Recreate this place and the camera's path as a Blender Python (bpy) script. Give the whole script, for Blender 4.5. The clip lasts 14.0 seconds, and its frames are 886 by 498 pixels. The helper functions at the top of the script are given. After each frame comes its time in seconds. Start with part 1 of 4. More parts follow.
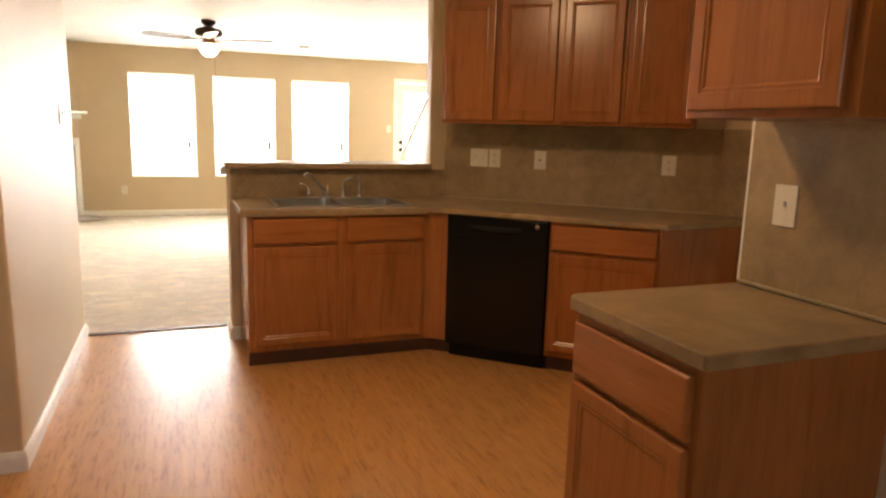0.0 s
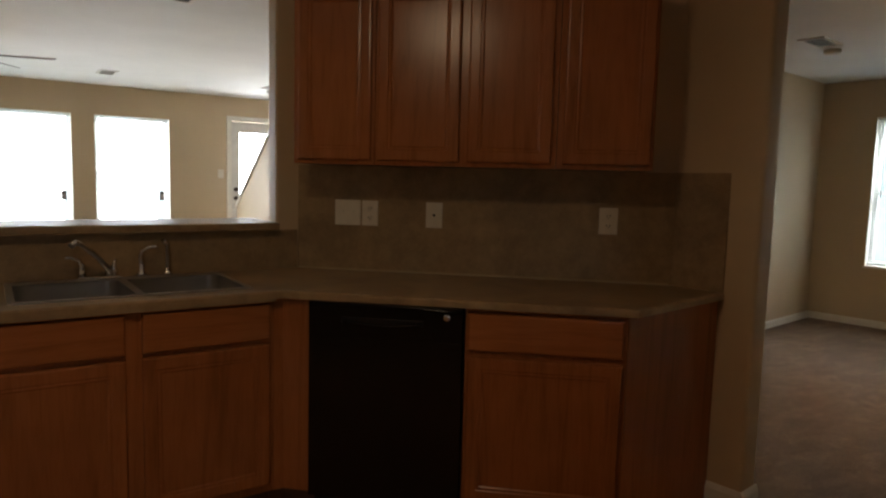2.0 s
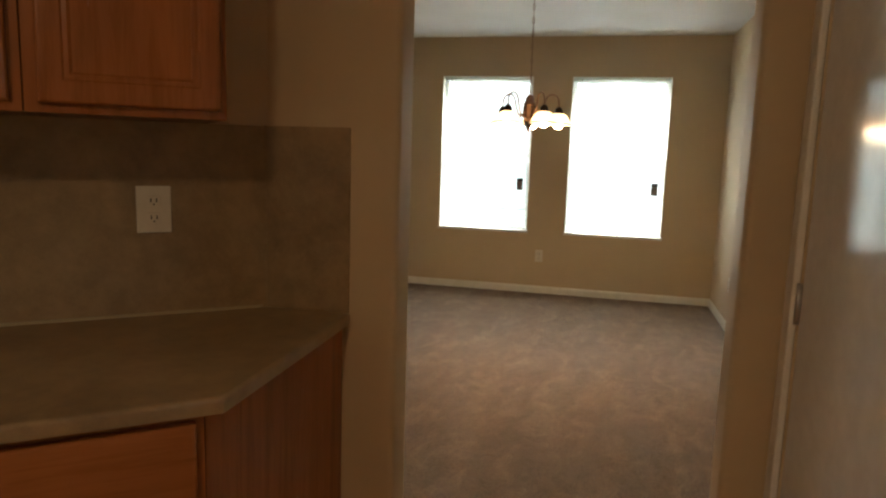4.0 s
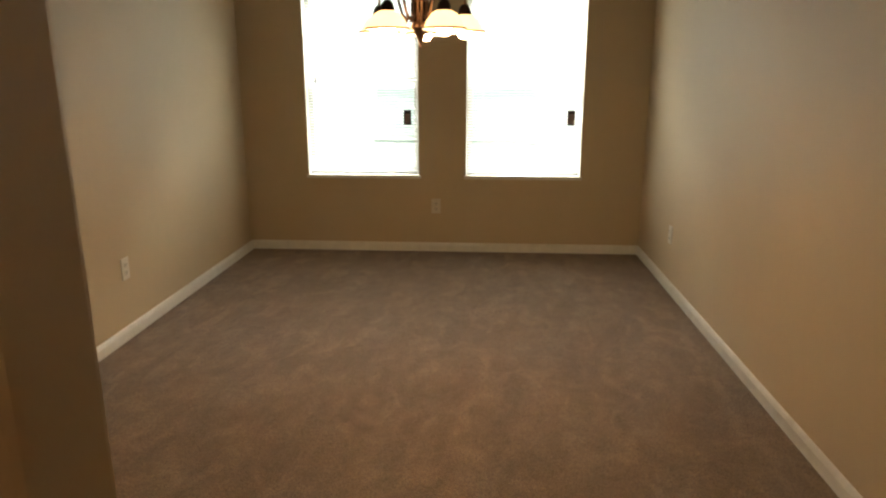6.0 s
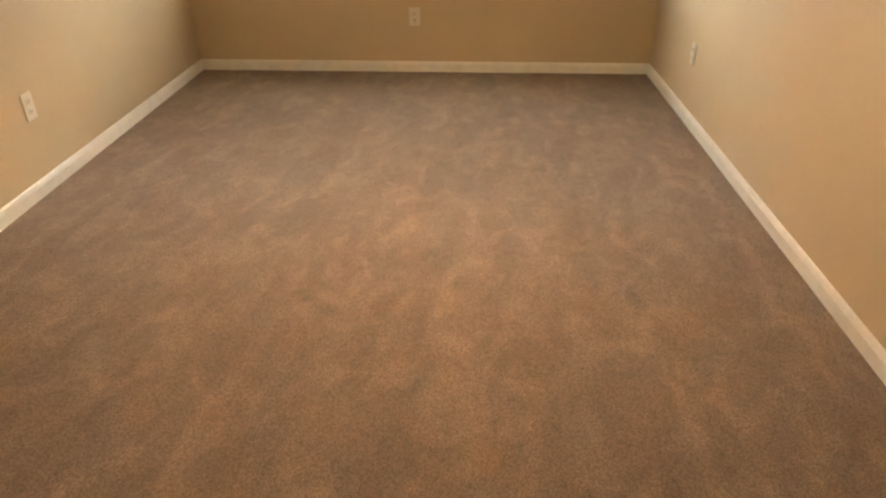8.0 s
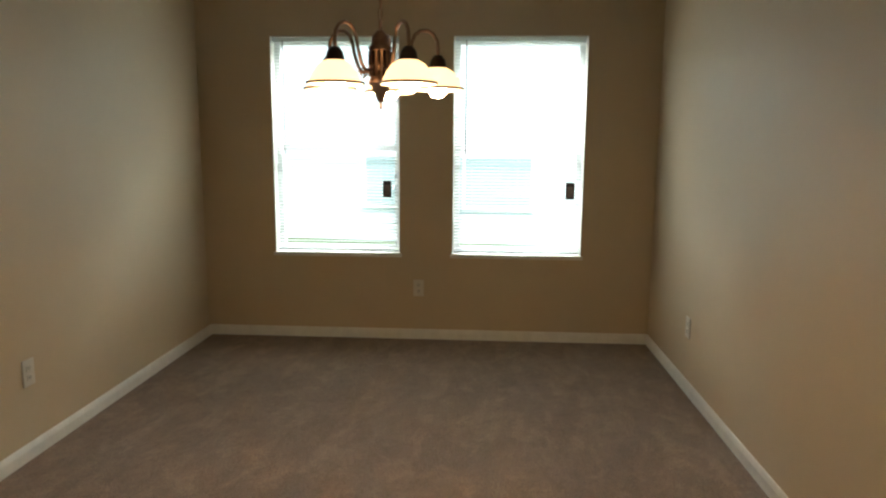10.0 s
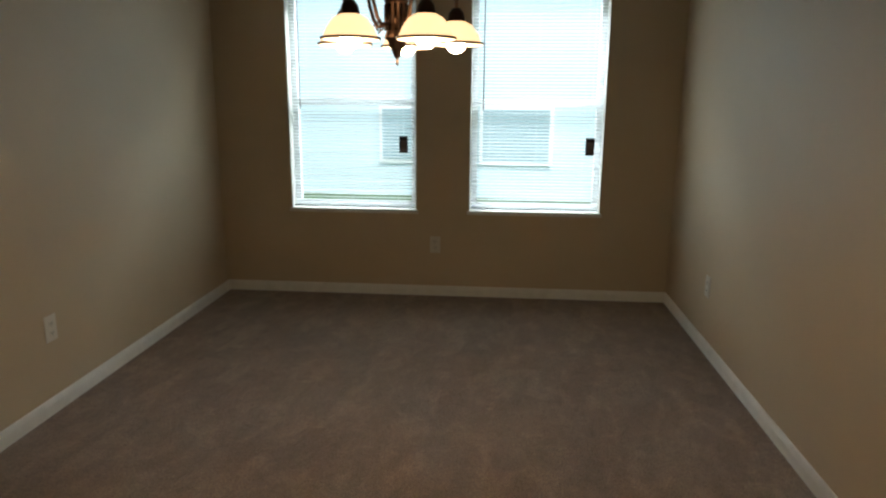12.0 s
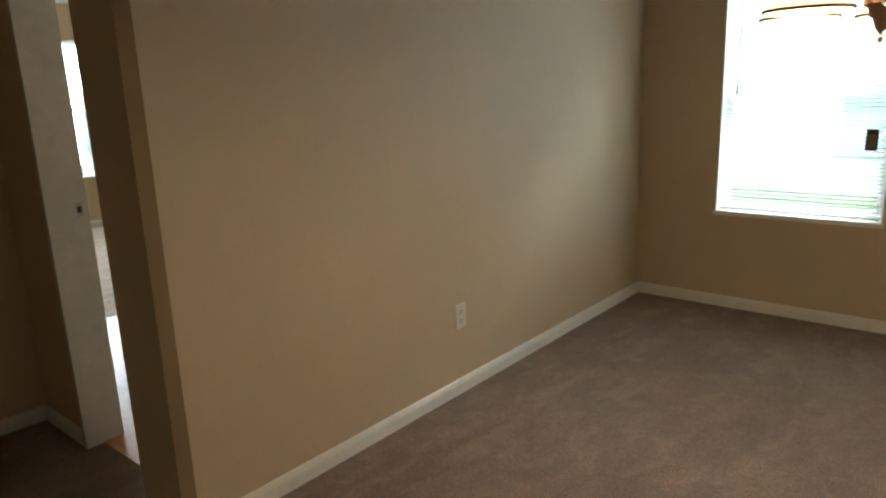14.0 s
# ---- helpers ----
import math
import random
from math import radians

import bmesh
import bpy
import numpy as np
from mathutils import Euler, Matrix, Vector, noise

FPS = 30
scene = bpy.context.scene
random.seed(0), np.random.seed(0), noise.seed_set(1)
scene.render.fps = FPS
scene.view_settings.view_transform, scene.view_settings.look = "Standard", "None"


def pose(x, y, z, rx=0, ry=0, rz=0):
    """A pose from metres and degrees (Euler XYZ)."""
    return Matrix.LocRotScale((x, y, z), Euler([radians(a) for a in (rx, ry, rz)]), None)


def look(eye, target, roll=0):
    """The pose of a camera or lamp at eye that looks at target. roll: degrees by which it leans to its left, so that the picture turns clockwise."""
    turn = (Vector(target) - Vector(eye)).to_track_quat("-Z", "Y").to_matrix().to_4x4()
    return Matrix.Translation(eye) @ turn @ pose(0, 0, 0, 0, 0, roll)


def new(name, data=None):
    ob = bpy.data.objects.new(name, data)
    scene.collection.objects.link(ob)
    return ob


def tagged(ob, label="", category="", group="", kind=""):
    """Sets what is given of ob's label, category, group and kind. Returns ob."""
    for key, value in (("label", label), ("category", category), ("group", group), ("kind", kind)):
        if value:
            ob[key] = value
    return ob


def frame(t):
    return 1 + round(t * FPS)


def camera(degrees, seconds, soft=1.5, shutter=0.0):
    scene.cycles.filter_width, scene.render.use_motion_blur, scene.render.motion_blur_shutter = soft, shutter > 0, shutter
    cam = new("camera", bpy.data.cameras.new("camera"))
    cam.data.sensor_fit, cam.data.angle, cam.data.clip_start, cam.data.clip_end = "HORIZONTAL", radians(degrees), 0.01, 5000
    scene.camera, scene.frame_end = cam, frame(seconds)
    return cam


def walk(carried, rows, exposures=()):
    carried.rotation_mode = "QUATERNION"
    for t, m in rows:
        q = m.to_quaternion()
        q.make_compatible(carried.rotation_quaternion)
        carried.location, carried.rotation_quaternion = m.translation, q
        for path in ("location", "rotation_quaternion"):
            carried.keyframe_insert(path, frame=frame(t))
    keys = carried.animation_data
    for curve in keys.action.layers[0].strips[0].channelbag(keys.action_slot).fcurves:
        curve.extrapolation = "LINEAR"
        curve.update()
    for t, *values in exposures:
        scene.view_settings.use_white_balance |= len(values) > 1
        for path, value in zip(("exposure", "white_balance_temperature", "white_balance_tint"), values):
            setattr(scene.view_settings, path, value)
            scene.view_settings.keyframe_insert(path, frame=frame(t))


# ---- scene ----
cam = camera(66.8, 14.0, soft=2.3)
PATH = [
    (0, (0.575, -0.055, 1.321), (1.288, 1.782, 0.975), 1.6),
    (0.5, (0.624, 0.278, 1.324), (1.149, 2.178, 0.982), 3.0),
    (1, (0.67, 0.567, 1.326), (1.372, 2.418, 1.041), 2.3),
    (1.5, (0.786, 0.863, 1.343), (1.614, 2.671, 1.132), 0.4),
    (2, (0.98, 1.159, 1.314), (2.106, 2.799, 1.112), 1.5),
    (2.5, (1.186, 1.398, 1.306), (2.645, 2.746, 1.071), -0.4),
    (3, (1.436, 1.61, 1.31), (3.014, 2.815, 1.07), 0.4),
    (3.5, (1.654, 1.773, 1.331), (3.376, 2.752, 1.052), 1.8),
    (4, (1.914, 1.926, 1.323), (3.775, 2.6, 1.034), 1.8),
    (4.2, (2.04, 1.956, 1.325), (3.916, 2.58, 1.024), 1.5),
    (6.3, (3.272, 2.296, 1.327), (5.173, 2.578, 0.771), 0.5),
    (6.5, (3.352, 2.322, 1.317), (5.233, 2.574, 0.686), 1.0),
    (7, (3.482, 2.408, 1.332), (5.302, 2.482, 0.508), 2.7),
    (7.5, (3.599, 2.318, 1.275), (5.324, 2.481, 0.276), 1.1),
    (8, (3.695, 2.327, 1.281), (5.397, 2.596, 0.265), -0.1),
    (8.5, (3.728, 2.292, 1.309), (5.529, 2.573, 0.487), 0.2),
    (9, (3.734, 2.296, 1.328), (5.626, 2.579, 0.745), 0.5),
    (11.3, (3.742, 2.252, 1.33), (5.694, 2.634, 1.115), 0.6),
    (11.5, (3.743, 2.283, 1.321), (5.684, 2.657, 1.017), 0.6),
    (12, (3.772, 2.288, 1.345), (5.685, 2.67, 0.903), 0.4),
    (12.5, (3.834, 2.297, 1.332), (5.732, 2.699, 0.846), -0.5),
    (13, (3.976, 2.358, 1.344), (5.823, 2.901, 0.802), 1.0),
    (13.5, (4.042, 2.406, 1.344), (5.731, 3.353, 0.845), -1.4),
    (14, (4.09, 2.389, 1.371), (5.415, 3.815, 0.908), -2.1),
]
EXPOSURES = [(0, 2.65, 7500, 19), (0.5, 1.65, 7200, 18), (1.0, 1.1, 6600, 15), (1.5, 0.7, 6400, 14), (2.0, 0.85, 6400, 15), (2.5, 2.65, 6600, 14), (3.0, 2.7, 6600, 13),
             (3.5, 2.3, 6700, 12), (4.2, 1.7, 6750, 13), (6.5, 1.44, 7750, 17), (7.5, 2.35, 7700, 21), (8.0, 2.5, 7750, 19), (8.5, 2.45, 7050, 13), (9.0, 2.2, 7000, 10),
             (11.3, 0.25, 5750, 9), (12.5, 0.85, 6100, 10), (13.5, 0.98, 6100, 9), (14.0, 1.42, 6150, 9)]
walk(cam, [(t, look(eye, target, roll)) for t, eye, target, roll in PATH], EXPOSURES)


# ---- world and light ----
world = bpy.data.worlds.new("sky")
scene.world = world
world.use_nodes = True
wn = world.node_tree.nodes
sky = wn.new("ShaderNodeTexSky")
sky.sky_type, sky.sun_disc = "NISHITA", False
sky.sun_elevation, sky.sun_rotation = radians(58), radians(233)
world.node_tree.links.new(sky.outputs[0], wn["Background"].inputs[0])
wn["Background"].inputs[1].default_value = 0.15
sun = new("sun", bpy.data.lights.new("sun", "SUN"))
sun.data.energy, sun.data.angle, sun.data.color = 5.0, radians(0.6), (1, 0.95, 0.87)
sun.matrix_world = look((0, 0, 0), (0.42, 0.32, -0.85))


def window_lamp(eye, target, sx, sy, watts):
    """Daylight that falls in through one window, from outside above it."""
    lamp = new("window_daylight", bpy.data.lights.new("window_daylight", "AREA"))
    lamp.data.shape, lamp.data.size, lamp.data.size_y, lamp.data.energy = "RECTANGLE", sx, sy, watts
    lamp.data.color = (0.93, 0.98, 1.0)
    lamp.matrix_world = look(eye, target)


DAY = 60
for wx in (0.335, 1.454, 2.575, 6.075):
    window_lamp((wx, 11.9, 3.1), (wx, 10.5, 1.2), 1.3, 1.2, DAY * 0.85)
for wx, ww in ((0.335, 0.78), (1.454, 0.78), (2.575, 0.78), (6.075, 0.78), (4.225, 0.58)):
    window_lamp((wx, 10.82, 1.42), (wx, 7.72, 0.28), ww, 1.62 if ww > 0.7 else 1.2, DAY * 0.42)
for wy in (3.75, 2.55):
    window_lamp((9.2, wy, 3.2), (8.1, wy, 1.3), 1.3, 1.1, DAY * 1.85)


# ---- helpers of this scene ----
def link(nt, a, b):
    nt.links.new(a, b)


def material(name, rough=0.5, metal=0.0, spec=0.5):
    m = bpy.data.materials.new(name)
    m.use_nodes = True
    b = m.node_tree.nodes["Principled BSDF"]
    b.inputs["Roughness"].default_value = rough
    b.inputs["Metallic"].default_value = metal
    b.inputs["Specular IOR Level"].default_value = spec
    return m, m.node_tree, b


def coords(nt, scale, random_shift=False):
    n = nt.nodes
    tc, mp = n.new("ShaderNodeTexCoord"), n.new("ShaderNodeMapping")
    mp.inputs["Scale"].default_value = scale
    if random_shift:
        oi, vm = n.new("ShaderNodeObjectInfo"), n.new("ShaderNodeVectorMath")
        vm.operation = "SCALE"
        vm.inputs[0].default_value = (7.3, 3.1, 5.7)
        link(nt, oi.outputs["Random"], vm.inputs["Scale"])
        add = n.new("ShaderNodeVectorMath")
        link(nt, tc.outputs["Object"], add.inputs[0])
        link(nt, vm.outputs[0], add.inputs[1])
        link(nt, add.outputs[0], mp.inputs[0])
    else:
        link(nt, tc.outputs["Object"], mp.inputs[0])
    return mp.outputs[0]


def noise_of(nt, vec, scale, detail=4.0, rough=0.6, dist=0.0):
    t = nt.nodes.new("ShaderNodeTexNoise")
    t.inputs["Scale"].default_value, t.inputs["Detail"].default_value = scale, detail
    t.inputs["Roughness"].default_value, t.inputs["Distortion"].default_value = rough, dist
    link(nt, vec, t.inputs["Vector"])
    return t.outputs["Fac"]


def ramp_of(nt, fac, stops):
    r = nt.nodes.new("ShaderNodeValToRGB")
    e = r.color_ramp.elements
    while len(e) < len(stops):
        e.new(0.5)
    for k, (p, c) in zip(e, stops):
        k.position, k.color = p, (*c, 1)
    link(nt, fac, r.inputs[0])
    return r.outputs[0]


def mixed(nt, fac, a, b, how="MIX"):
    m = nt.nodes.new("ShaderNodeMix")
    m.data_type, m.blend_type = "RGBA", how
    if isinstance(fac, float):
        m.inputs[0].default_value = fac
    else:
        link(nt, fac, m.inputs[0])
    for sock, v in ((m.inputs[6], a), (m.inputs[7], b)):
        if isinstance(v, tuple):
            sock.default_value = (*v, 1)
        else:
            link(nt, v, sock)
    return m.outputs[2]


def bumped(nt, bsdf, height, strength, distance=0.002):
    b = nt.nodes.new("ShaderNodeBump")
    b.inputs["Strength"].default_value, b.inputs["Distance"].default_value = strength, distance
    link(nt, height, b.inputs["Height"])
    link(nt, b.outputs[0], bsdf.inputs["Normal"])


def spread(nt, fac, bsdf, lo, hi, sock="Roughness"):
    r = nt.nodes.new("ShaderNodeMapRange")
    r.inputs[3].default_value, r.inputs[4].default_value = lo, hi
    link(nt, fac, r.inputs[0])
    link(nt, r.outputs[0], bsdf.inputs[sock])


def scaled(c, k):
    return tuple(min(1.0, v * k) for v in c)


def paint(name, col, rough=0.55, bump=0.25):
    """Rolled wall paint with orange-peel texture and faint scuffs."""
    m, nt, b = material(name, rough)
    v = coords(nt, (1, 1, 1))
    big, fine = noise_of(nt, v, 1.1, 5), noise_of(nt, v, 130, 2)
    link(nt, ramp_of(nt, big, [(0.3, scaled(col, 0.94)), (0.7, scaled(col, 1.05))]), b.inputs["Base Color"])
    spread(nt, big, b, rough - 0.07, rough + 0.07)
    bumped(nt, b, fine, bump, 0.0015)
    return m


def plain(name, col, rough=0.4, metal=0.0, spec=0.5, var=0.06, scale=18):
    m, nt, b = material(name, rough, metal, spec)
    v = coords(nt, (1, 1, 1))
    f = noise_of(nt, v, scale, 4)
    link(nt, ramp_of(nt, f, [(0.3, scaled(col, 1 - var)), (0.7, scaled(col, 1 + var))]), b.inputs["Base Color"])
    spread(nt, f, b, max(0.02, rough - 0.05), rough + 0.05)
    return m


def oak(name, col, along):
    """Stained oak: long grain with pores, cathedral waves and a satin varnish."""
    m, nt, b = material(name, 0.25)
    stretch = {"z": (1, 1, 0.07), "x": (0.07, 1, 1)}[along]
    v = coords(nt, stretch, True)
    wide = noise_of(nt, v, 13, 5, 0.6, 1.6)
    fine = noise_of(nt, v, 120, 3, 0.6)
    blot = noise_of(nt, coords(nt, (1, 1, 1), True), 2.2, 3)
    grain = ramp_of(nt, wide, [(0.32, scaled(col, 0.78)), (0.46, col), (0.72, scaled(col, 1.16))])
    pores = ramp_of(nt, fine, [(0.36, (0.62, 0.55, 0.5)), (0.5, (1, 1, 1))])
    c = mixed(nt, 0.22, grain, pores, "MULTIPLY")
    shade = ramp_of(nt, blot, [(0.3, (0.86, 0.85, 0.84)), (0.7, (1.06, 1.06, 1.06))])
    link(nt, mixed(nt, 1.0, c, shade, "MULTIPLY"), b.inputs["Base Color"])
    spread(nt, fine, b, 0.2, 0.3)
    bumped(nt, b, fine, 0.12, 0.001)
    return m


def laminate(name, col):
    """Mottled matt laminate, like worn slate."""
    m, nt, b = material(name, 0.38)
    v = coords(nt, (1, 1, 1))
    big, mid, fine = noise_of(nt, v, 3.2, 6, 0.65, 0.6), noise_of(nt, v, 16, 5, 0.7), noise_of(nt, v, 160, 2)
    c = ramp_of(nt, big, [(0.3, scaled(col, 0.7)), (0.5, col), (0.72, (col[0] * 1.22, col[1] * 1.22, col[2] * 1.22))])
    d = ramp_of(nt, mid, [(0.35, (0.82, 0.82, 0.8)), (0.65, (1.1, 1.1, 1.08))])
    link(nt, mixed(nt, 1.0, c, d, "MULTIPLY"), b.inputs["Base Color"])
    spread(nt, mid, b, 0.3, 0.46)
    bumped(nt, b, fine, 0.06, 0.0006)
    return m


def carpet(name, col):
    """Cut-pile carpet: tufts, vacuum strokes and trodden patches."""
    m, nt, b = material(name, 0.95, 0, 0.1)
    v = coords(nt, (1, 1, 1))
    tuft, mid = noise_of(nt, v, 190, 3, 0.8), noise_of(nt, v, 26, 4, 0.7)
    strokes = noise_of(nt, coords(nt, (1.0, 3.4, 1)), 2.6, 2, 0.5, 0.5)
    patch = noise_of(nt, coords(nt, (0.8, 1.2, 1)), 6.2, 2, 0.5, 0.9)
    c = ramp_of(nt, tuft, [(0.3, scaled(col, 0.38)), (0.5, col), (0.72, scaled(col, 1.55))])
    d = ramp_of(nt, strokes, [(0.38, (0.93, 0.925, 0.925)), (0.62, (1.08, 1.07, 1.05))])
    e = ramp_of(nt, patch, [(0.4, (0.94, 0.935, 0.94)), (0.52, (1.0, 1.0, 1.0)), (0.64, (1.17, 1.155, 1.135))])
    g = ramp_of(nt, mid, [(0.3, (0.88, 0.88, 0.88)), (0.7, (1.1, 1.1, 1.1))])
    c = mixed(nt, 1.0, mixed(nt, 1.0, mixed(nt, 1.0, c, d, "MULTIPLY"), e, "MULTIPLY"), g, "MULTIPLY")
    link(nt, c, b.inputs["Base Color"])
    bumped(nt, b, tuft, 0.9, 0.006)
    b.inputs["Sheen Weight"].default_value = 0.15
    return m


def vinyl(name, col):
    """Wood-look sheet vinyl, strip pattern along y, satin gloss."""
    m, nt, b = material(name, 0.28)
    v = coords(nt, (1, 0.09, 1))
    wide, fleck = noise_of(nt, v, 22, 4, 0.6, 0.15), noise_of(nt, coords(nt, (1, 0.13, 1)), 70, 3, 0.6, 0.12)
    brick = nt.nodes.new("ShaderNodeTexBrick")
    mp = nt.nodes.new("ShaderNodeMapping")
    mp.inputs["Rotation"].default_value = (0, 0, radians(90))
    tc = nt.nodes.new("ShaderNodeTexCoord")
    link(nt, tc.outputs["Object"], mp.inputs[0])
    link(nt, mp.outputs[0], brick.inputs["Vector"])
    brick.inputs["Scale"].default_value = 1.0
    brick.inputs["Brick Width"].default_value, brick.inputs["Row Height"].default_value = 1.2, 0.076
    brick.inputs["Mortar Size"].default_value = 0.0007
    brick.inputs["Color1"].default_value, brick.inputs["Color2"].default_value = (0.94, 0.925, 0.91, 1), (1.05, 1.04, 1.03, 1)
    brick.inputs["Mortar"].default_value = (0.88, 0.84, 0.8, 1)
    c = ramp_of(nt, wide, [(0.32, scaled(col, 0.9)), (0.5, col), (0.7, scaled(col, 1.08))])
    d = ramp_of(nt, fleck, [(0.34, (0.7, 0.6, 0.5)), (0.47, (1, 1, 1)), (0.7, (1.1, 1.09, 1.07))])
    c = mixed(nt, 1.0, mixed(nt, 0.8, c, d, "MULTIPLY"), brick.outputs[0], "MULTIPLY")
    link(nt, c, b.inputs["Base Color"])
    bumped(nt, b, fleck, 0.03, 0.0004)
    return m


def glass(name):
    m, nt, b = material(name, 0.0)
    b.inputs["Transmission Weight"].default_value = 1.0
    b.inputs["IOR"].default_value = 1.02
    b.inputs["Base Color"].default_value = (0.95, 0.98, 0.97, 1)
    return m


def lit(name, col, strength):
    m, nt, b = material(name, 0.4)
    b.inputs["Base Color"].default_value = (0.9, 0.87, 0.8, 1)
    b.inputs["Emission Color"].default_value = (*col, 1)
    b.inputs["Emission Strength"].default_value = strength
    return m


WALL = paint("tan_wall_paint", (0.565, 0.44, 0.283))
CEIL = paint("white_ceiling_paint", (0.78, 0.77, 0.74), 0.8, 0.6)
TRIM = plain("white_trim_paint", (0.78, 0.75, 0.68), 0.35)
DOORPAINT = plain("white_gloss_door_paint", (0.74, 0.73, 0.69), 0.14)
OAKZ = oak("cinnamon_oak_upright", (0.345, 0.122, 0.037), "z")
OAKX = oak("cinnamon_oak_level", (0.345, 0.122, 0.037), "x")
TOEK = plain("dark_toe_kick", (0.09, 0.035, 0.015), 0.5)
LAM = laminate("olive_tan_laminate", (0.315, 0.217, 0.117))
CAULK = plain("tan_caulk", (0.42, 0.34, 0.21), 0.5)
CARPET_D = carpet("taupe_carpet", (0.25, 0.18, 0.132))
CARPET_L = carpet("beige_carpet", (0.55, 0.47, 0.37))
VINYL = vinyl("oak_look_vinyl", (0.5, 0.25, 0.09))
BLACK = plain("black_appliance_enamel", (0.005, 0.005, 0.005), 0.14, 0.0, 0.32)
BLACKM = plain("black_matt_plastic", (0.006, 0.006, 0.006), 0.45, 0.0, 0.25)
STEEL = plain("brushed_stainless_steel", (0.55, 0.54, 0.52), 0.3, 1.0, var=0.03, scale=60)
CHROME = plain("polished_chrome", (0.75, 0.75, 0.75), 0.08, 1.0)
PLATE = plain("white_plastic_plate", (0.68, 0.63, 0.54), 0.35)
SLOT = plain("dark_slot", (0.03, 0.03, 0.03), 0.6)
BRASSY = plain("antique_copper_metal", (0.3, 0.19, 0.13), 0.3, 1.0, var=0.2, scale=40)
BRONZE = plain("dark_bronze_metal", (0.05, 0.03, 0.022), 0.35, 0.8)
BLADE = plain("walnut_fan_blade", (0.1, 0.055, 0.035), 0.4)
VINYLW = plain("white_window_vinyl", (0.82, 0.83, 0.82), 0.35)
SLAT = plain("white_blind_slat", (0.82, 0.84, 0.83), 0.45)
# thin vinyl lets part of the daylight through
snt = SLAT.node_tree
through_light, blend = snt.nodes.new("ShaderNodeBsdfTranslucent"), snt.nodes.new("ShaderNodeMixShader")
through_light.inputs["Color"].default_value = (0.8, 0.84, 0.83, 1)
blend.inputs[0].default_value = 0.4
link(snt, snt.nodes["Principled BSDF"].outputs[0], blend.inputs[1])
link(snt, through_light.outputs[0], blend.inputs[2])
link(snt, blend.outputs[0], snt.nodes["Material Output"].inputs["Surface"])
TAG = plain("brown_blind_tag", (0.05, 0.035, 0.03), 0.6)
TAGL = plain("faded_grey_tag_print", (0.26, 0.21, 0.19), 0.6, var=0.2)
TILE = plain("grey_stone_tile", (0.5, 0.46, 0.41), 0.3, var=0.2, scale=9)
GLASS = glass("clear_window_glass")
SHADEG = lit("frosted_amber_shade_glass", (1.0, 0.6, 0.28), 1.1)
BULB = lit("glowing_bulb", (1.0, 0.74, 0.44), 37)
DOME = lit("lit_frosted_dome_glass", (1.0, 0.8, 0.55), 5)
GRASS = plain("lawn_grass", (0.07, 0.12, 0.035), 0.9, var=0.4, scale=3)
SIDING = plain("pale_blue_siding", (0.56, 0.68, 0.71), 0.7)
PANEG = plain("curtained_grey_pane", (0.33, 0.44, 0.47), 0.2)
ROOFM = plain("grey_shingle", (0.3, 0.32, 0.33), 0.8, var=0.3)


def box(bm, x0, x1, y0, y1, z0, z1, bevel=0.0, seg=2, upright=False):
    """Adds a box; bevel rounds its edges, upright only the vertical ones."""
    r = bmesh.ops.create_cube(bm, size=1.0)
    vs = r["verts"]
    for v in vs:
        v.co = Vector((x0 + (v.co.x + 0.5) * (x1 - x0), y0 + (v.co.y + 0.5) * (y1 - y0), z0 + (v.co.z + 0.5) * (z1 - z0)))
    if bevel:
        es = {e for v in vs for e in v.link_edges}
        if upright:
            es = {e for e in es if abs(e.verts[0].co.z - e.verts[1].co.z) > 1e-4}
        bmesh.ops.bevel(bm, geom=list(es), offset=bevel, segments=seg, affect="EDGES", profile=0.5)
    return bm


def boxes(*args, **kw):
    bm = bmesh.new()
    for a in args:
        box(bm, *a, **kw)
    return bm


def prism(pts, z0, z1, bevel=0.0):
    """An upright prism over a plan outline."""
    bm = bmesh.new()
    lo = [bm.verts.new((x, y, z0)) for x, y in pts]
    hi = [bm.verts.new((x, y, z1)) for x, y in pts]
    bm.faces.new(lo[::-1])
    bm.faces.new(hi)
    for i in range(len(pts)):
        j = (i + 1) % len(pts)
        bm.faces.new((lo[i], lo[j], hi[j], hi[i]))
    bmesh.ops.recalc_face_normals(bm, faces=bm.faces)
    if bevel:
        bmesh.ops.bevel(bm, geom=list(bm.edges), offset=bevel, segments=2, affect="EDGES", profile=0.5)
    return bm


def lathe(profile, seg=24, centre=(0, 0)):
    """A turned solid from (radius, z) pairs, top to bottom or bottom to top."""
    bm = bmesh.new()
    rings = []
    for r, z in profile:
        if r < 1e-5:
            rings.append([bm.verts.new((centre[0], centre[1], z))])
        else:
            rings.append([bm.verts.new((centre[0] + r * math.cos(2 * math.pi * k / seg), centre[1] + r * math.sin(2 * math.pi * k / seg), z)) for k in range(seg)])
    for a, b in zip(rings, rings[1:]):
        for k in range(seg):
            q = [a[k % len(a)], a[(k + 1) % len(a)], b[(k + 1) % len(b)], b[k % len(b)]]
            q = list(dict.fromkeys(q))
            if len(q) > 2:
                bm.faces.new(q)
    bmesh.ops.recalc_face_normals(bm, faces=bm.faces)
    for f in bm.faces:
        f.smooth = True
    return bm


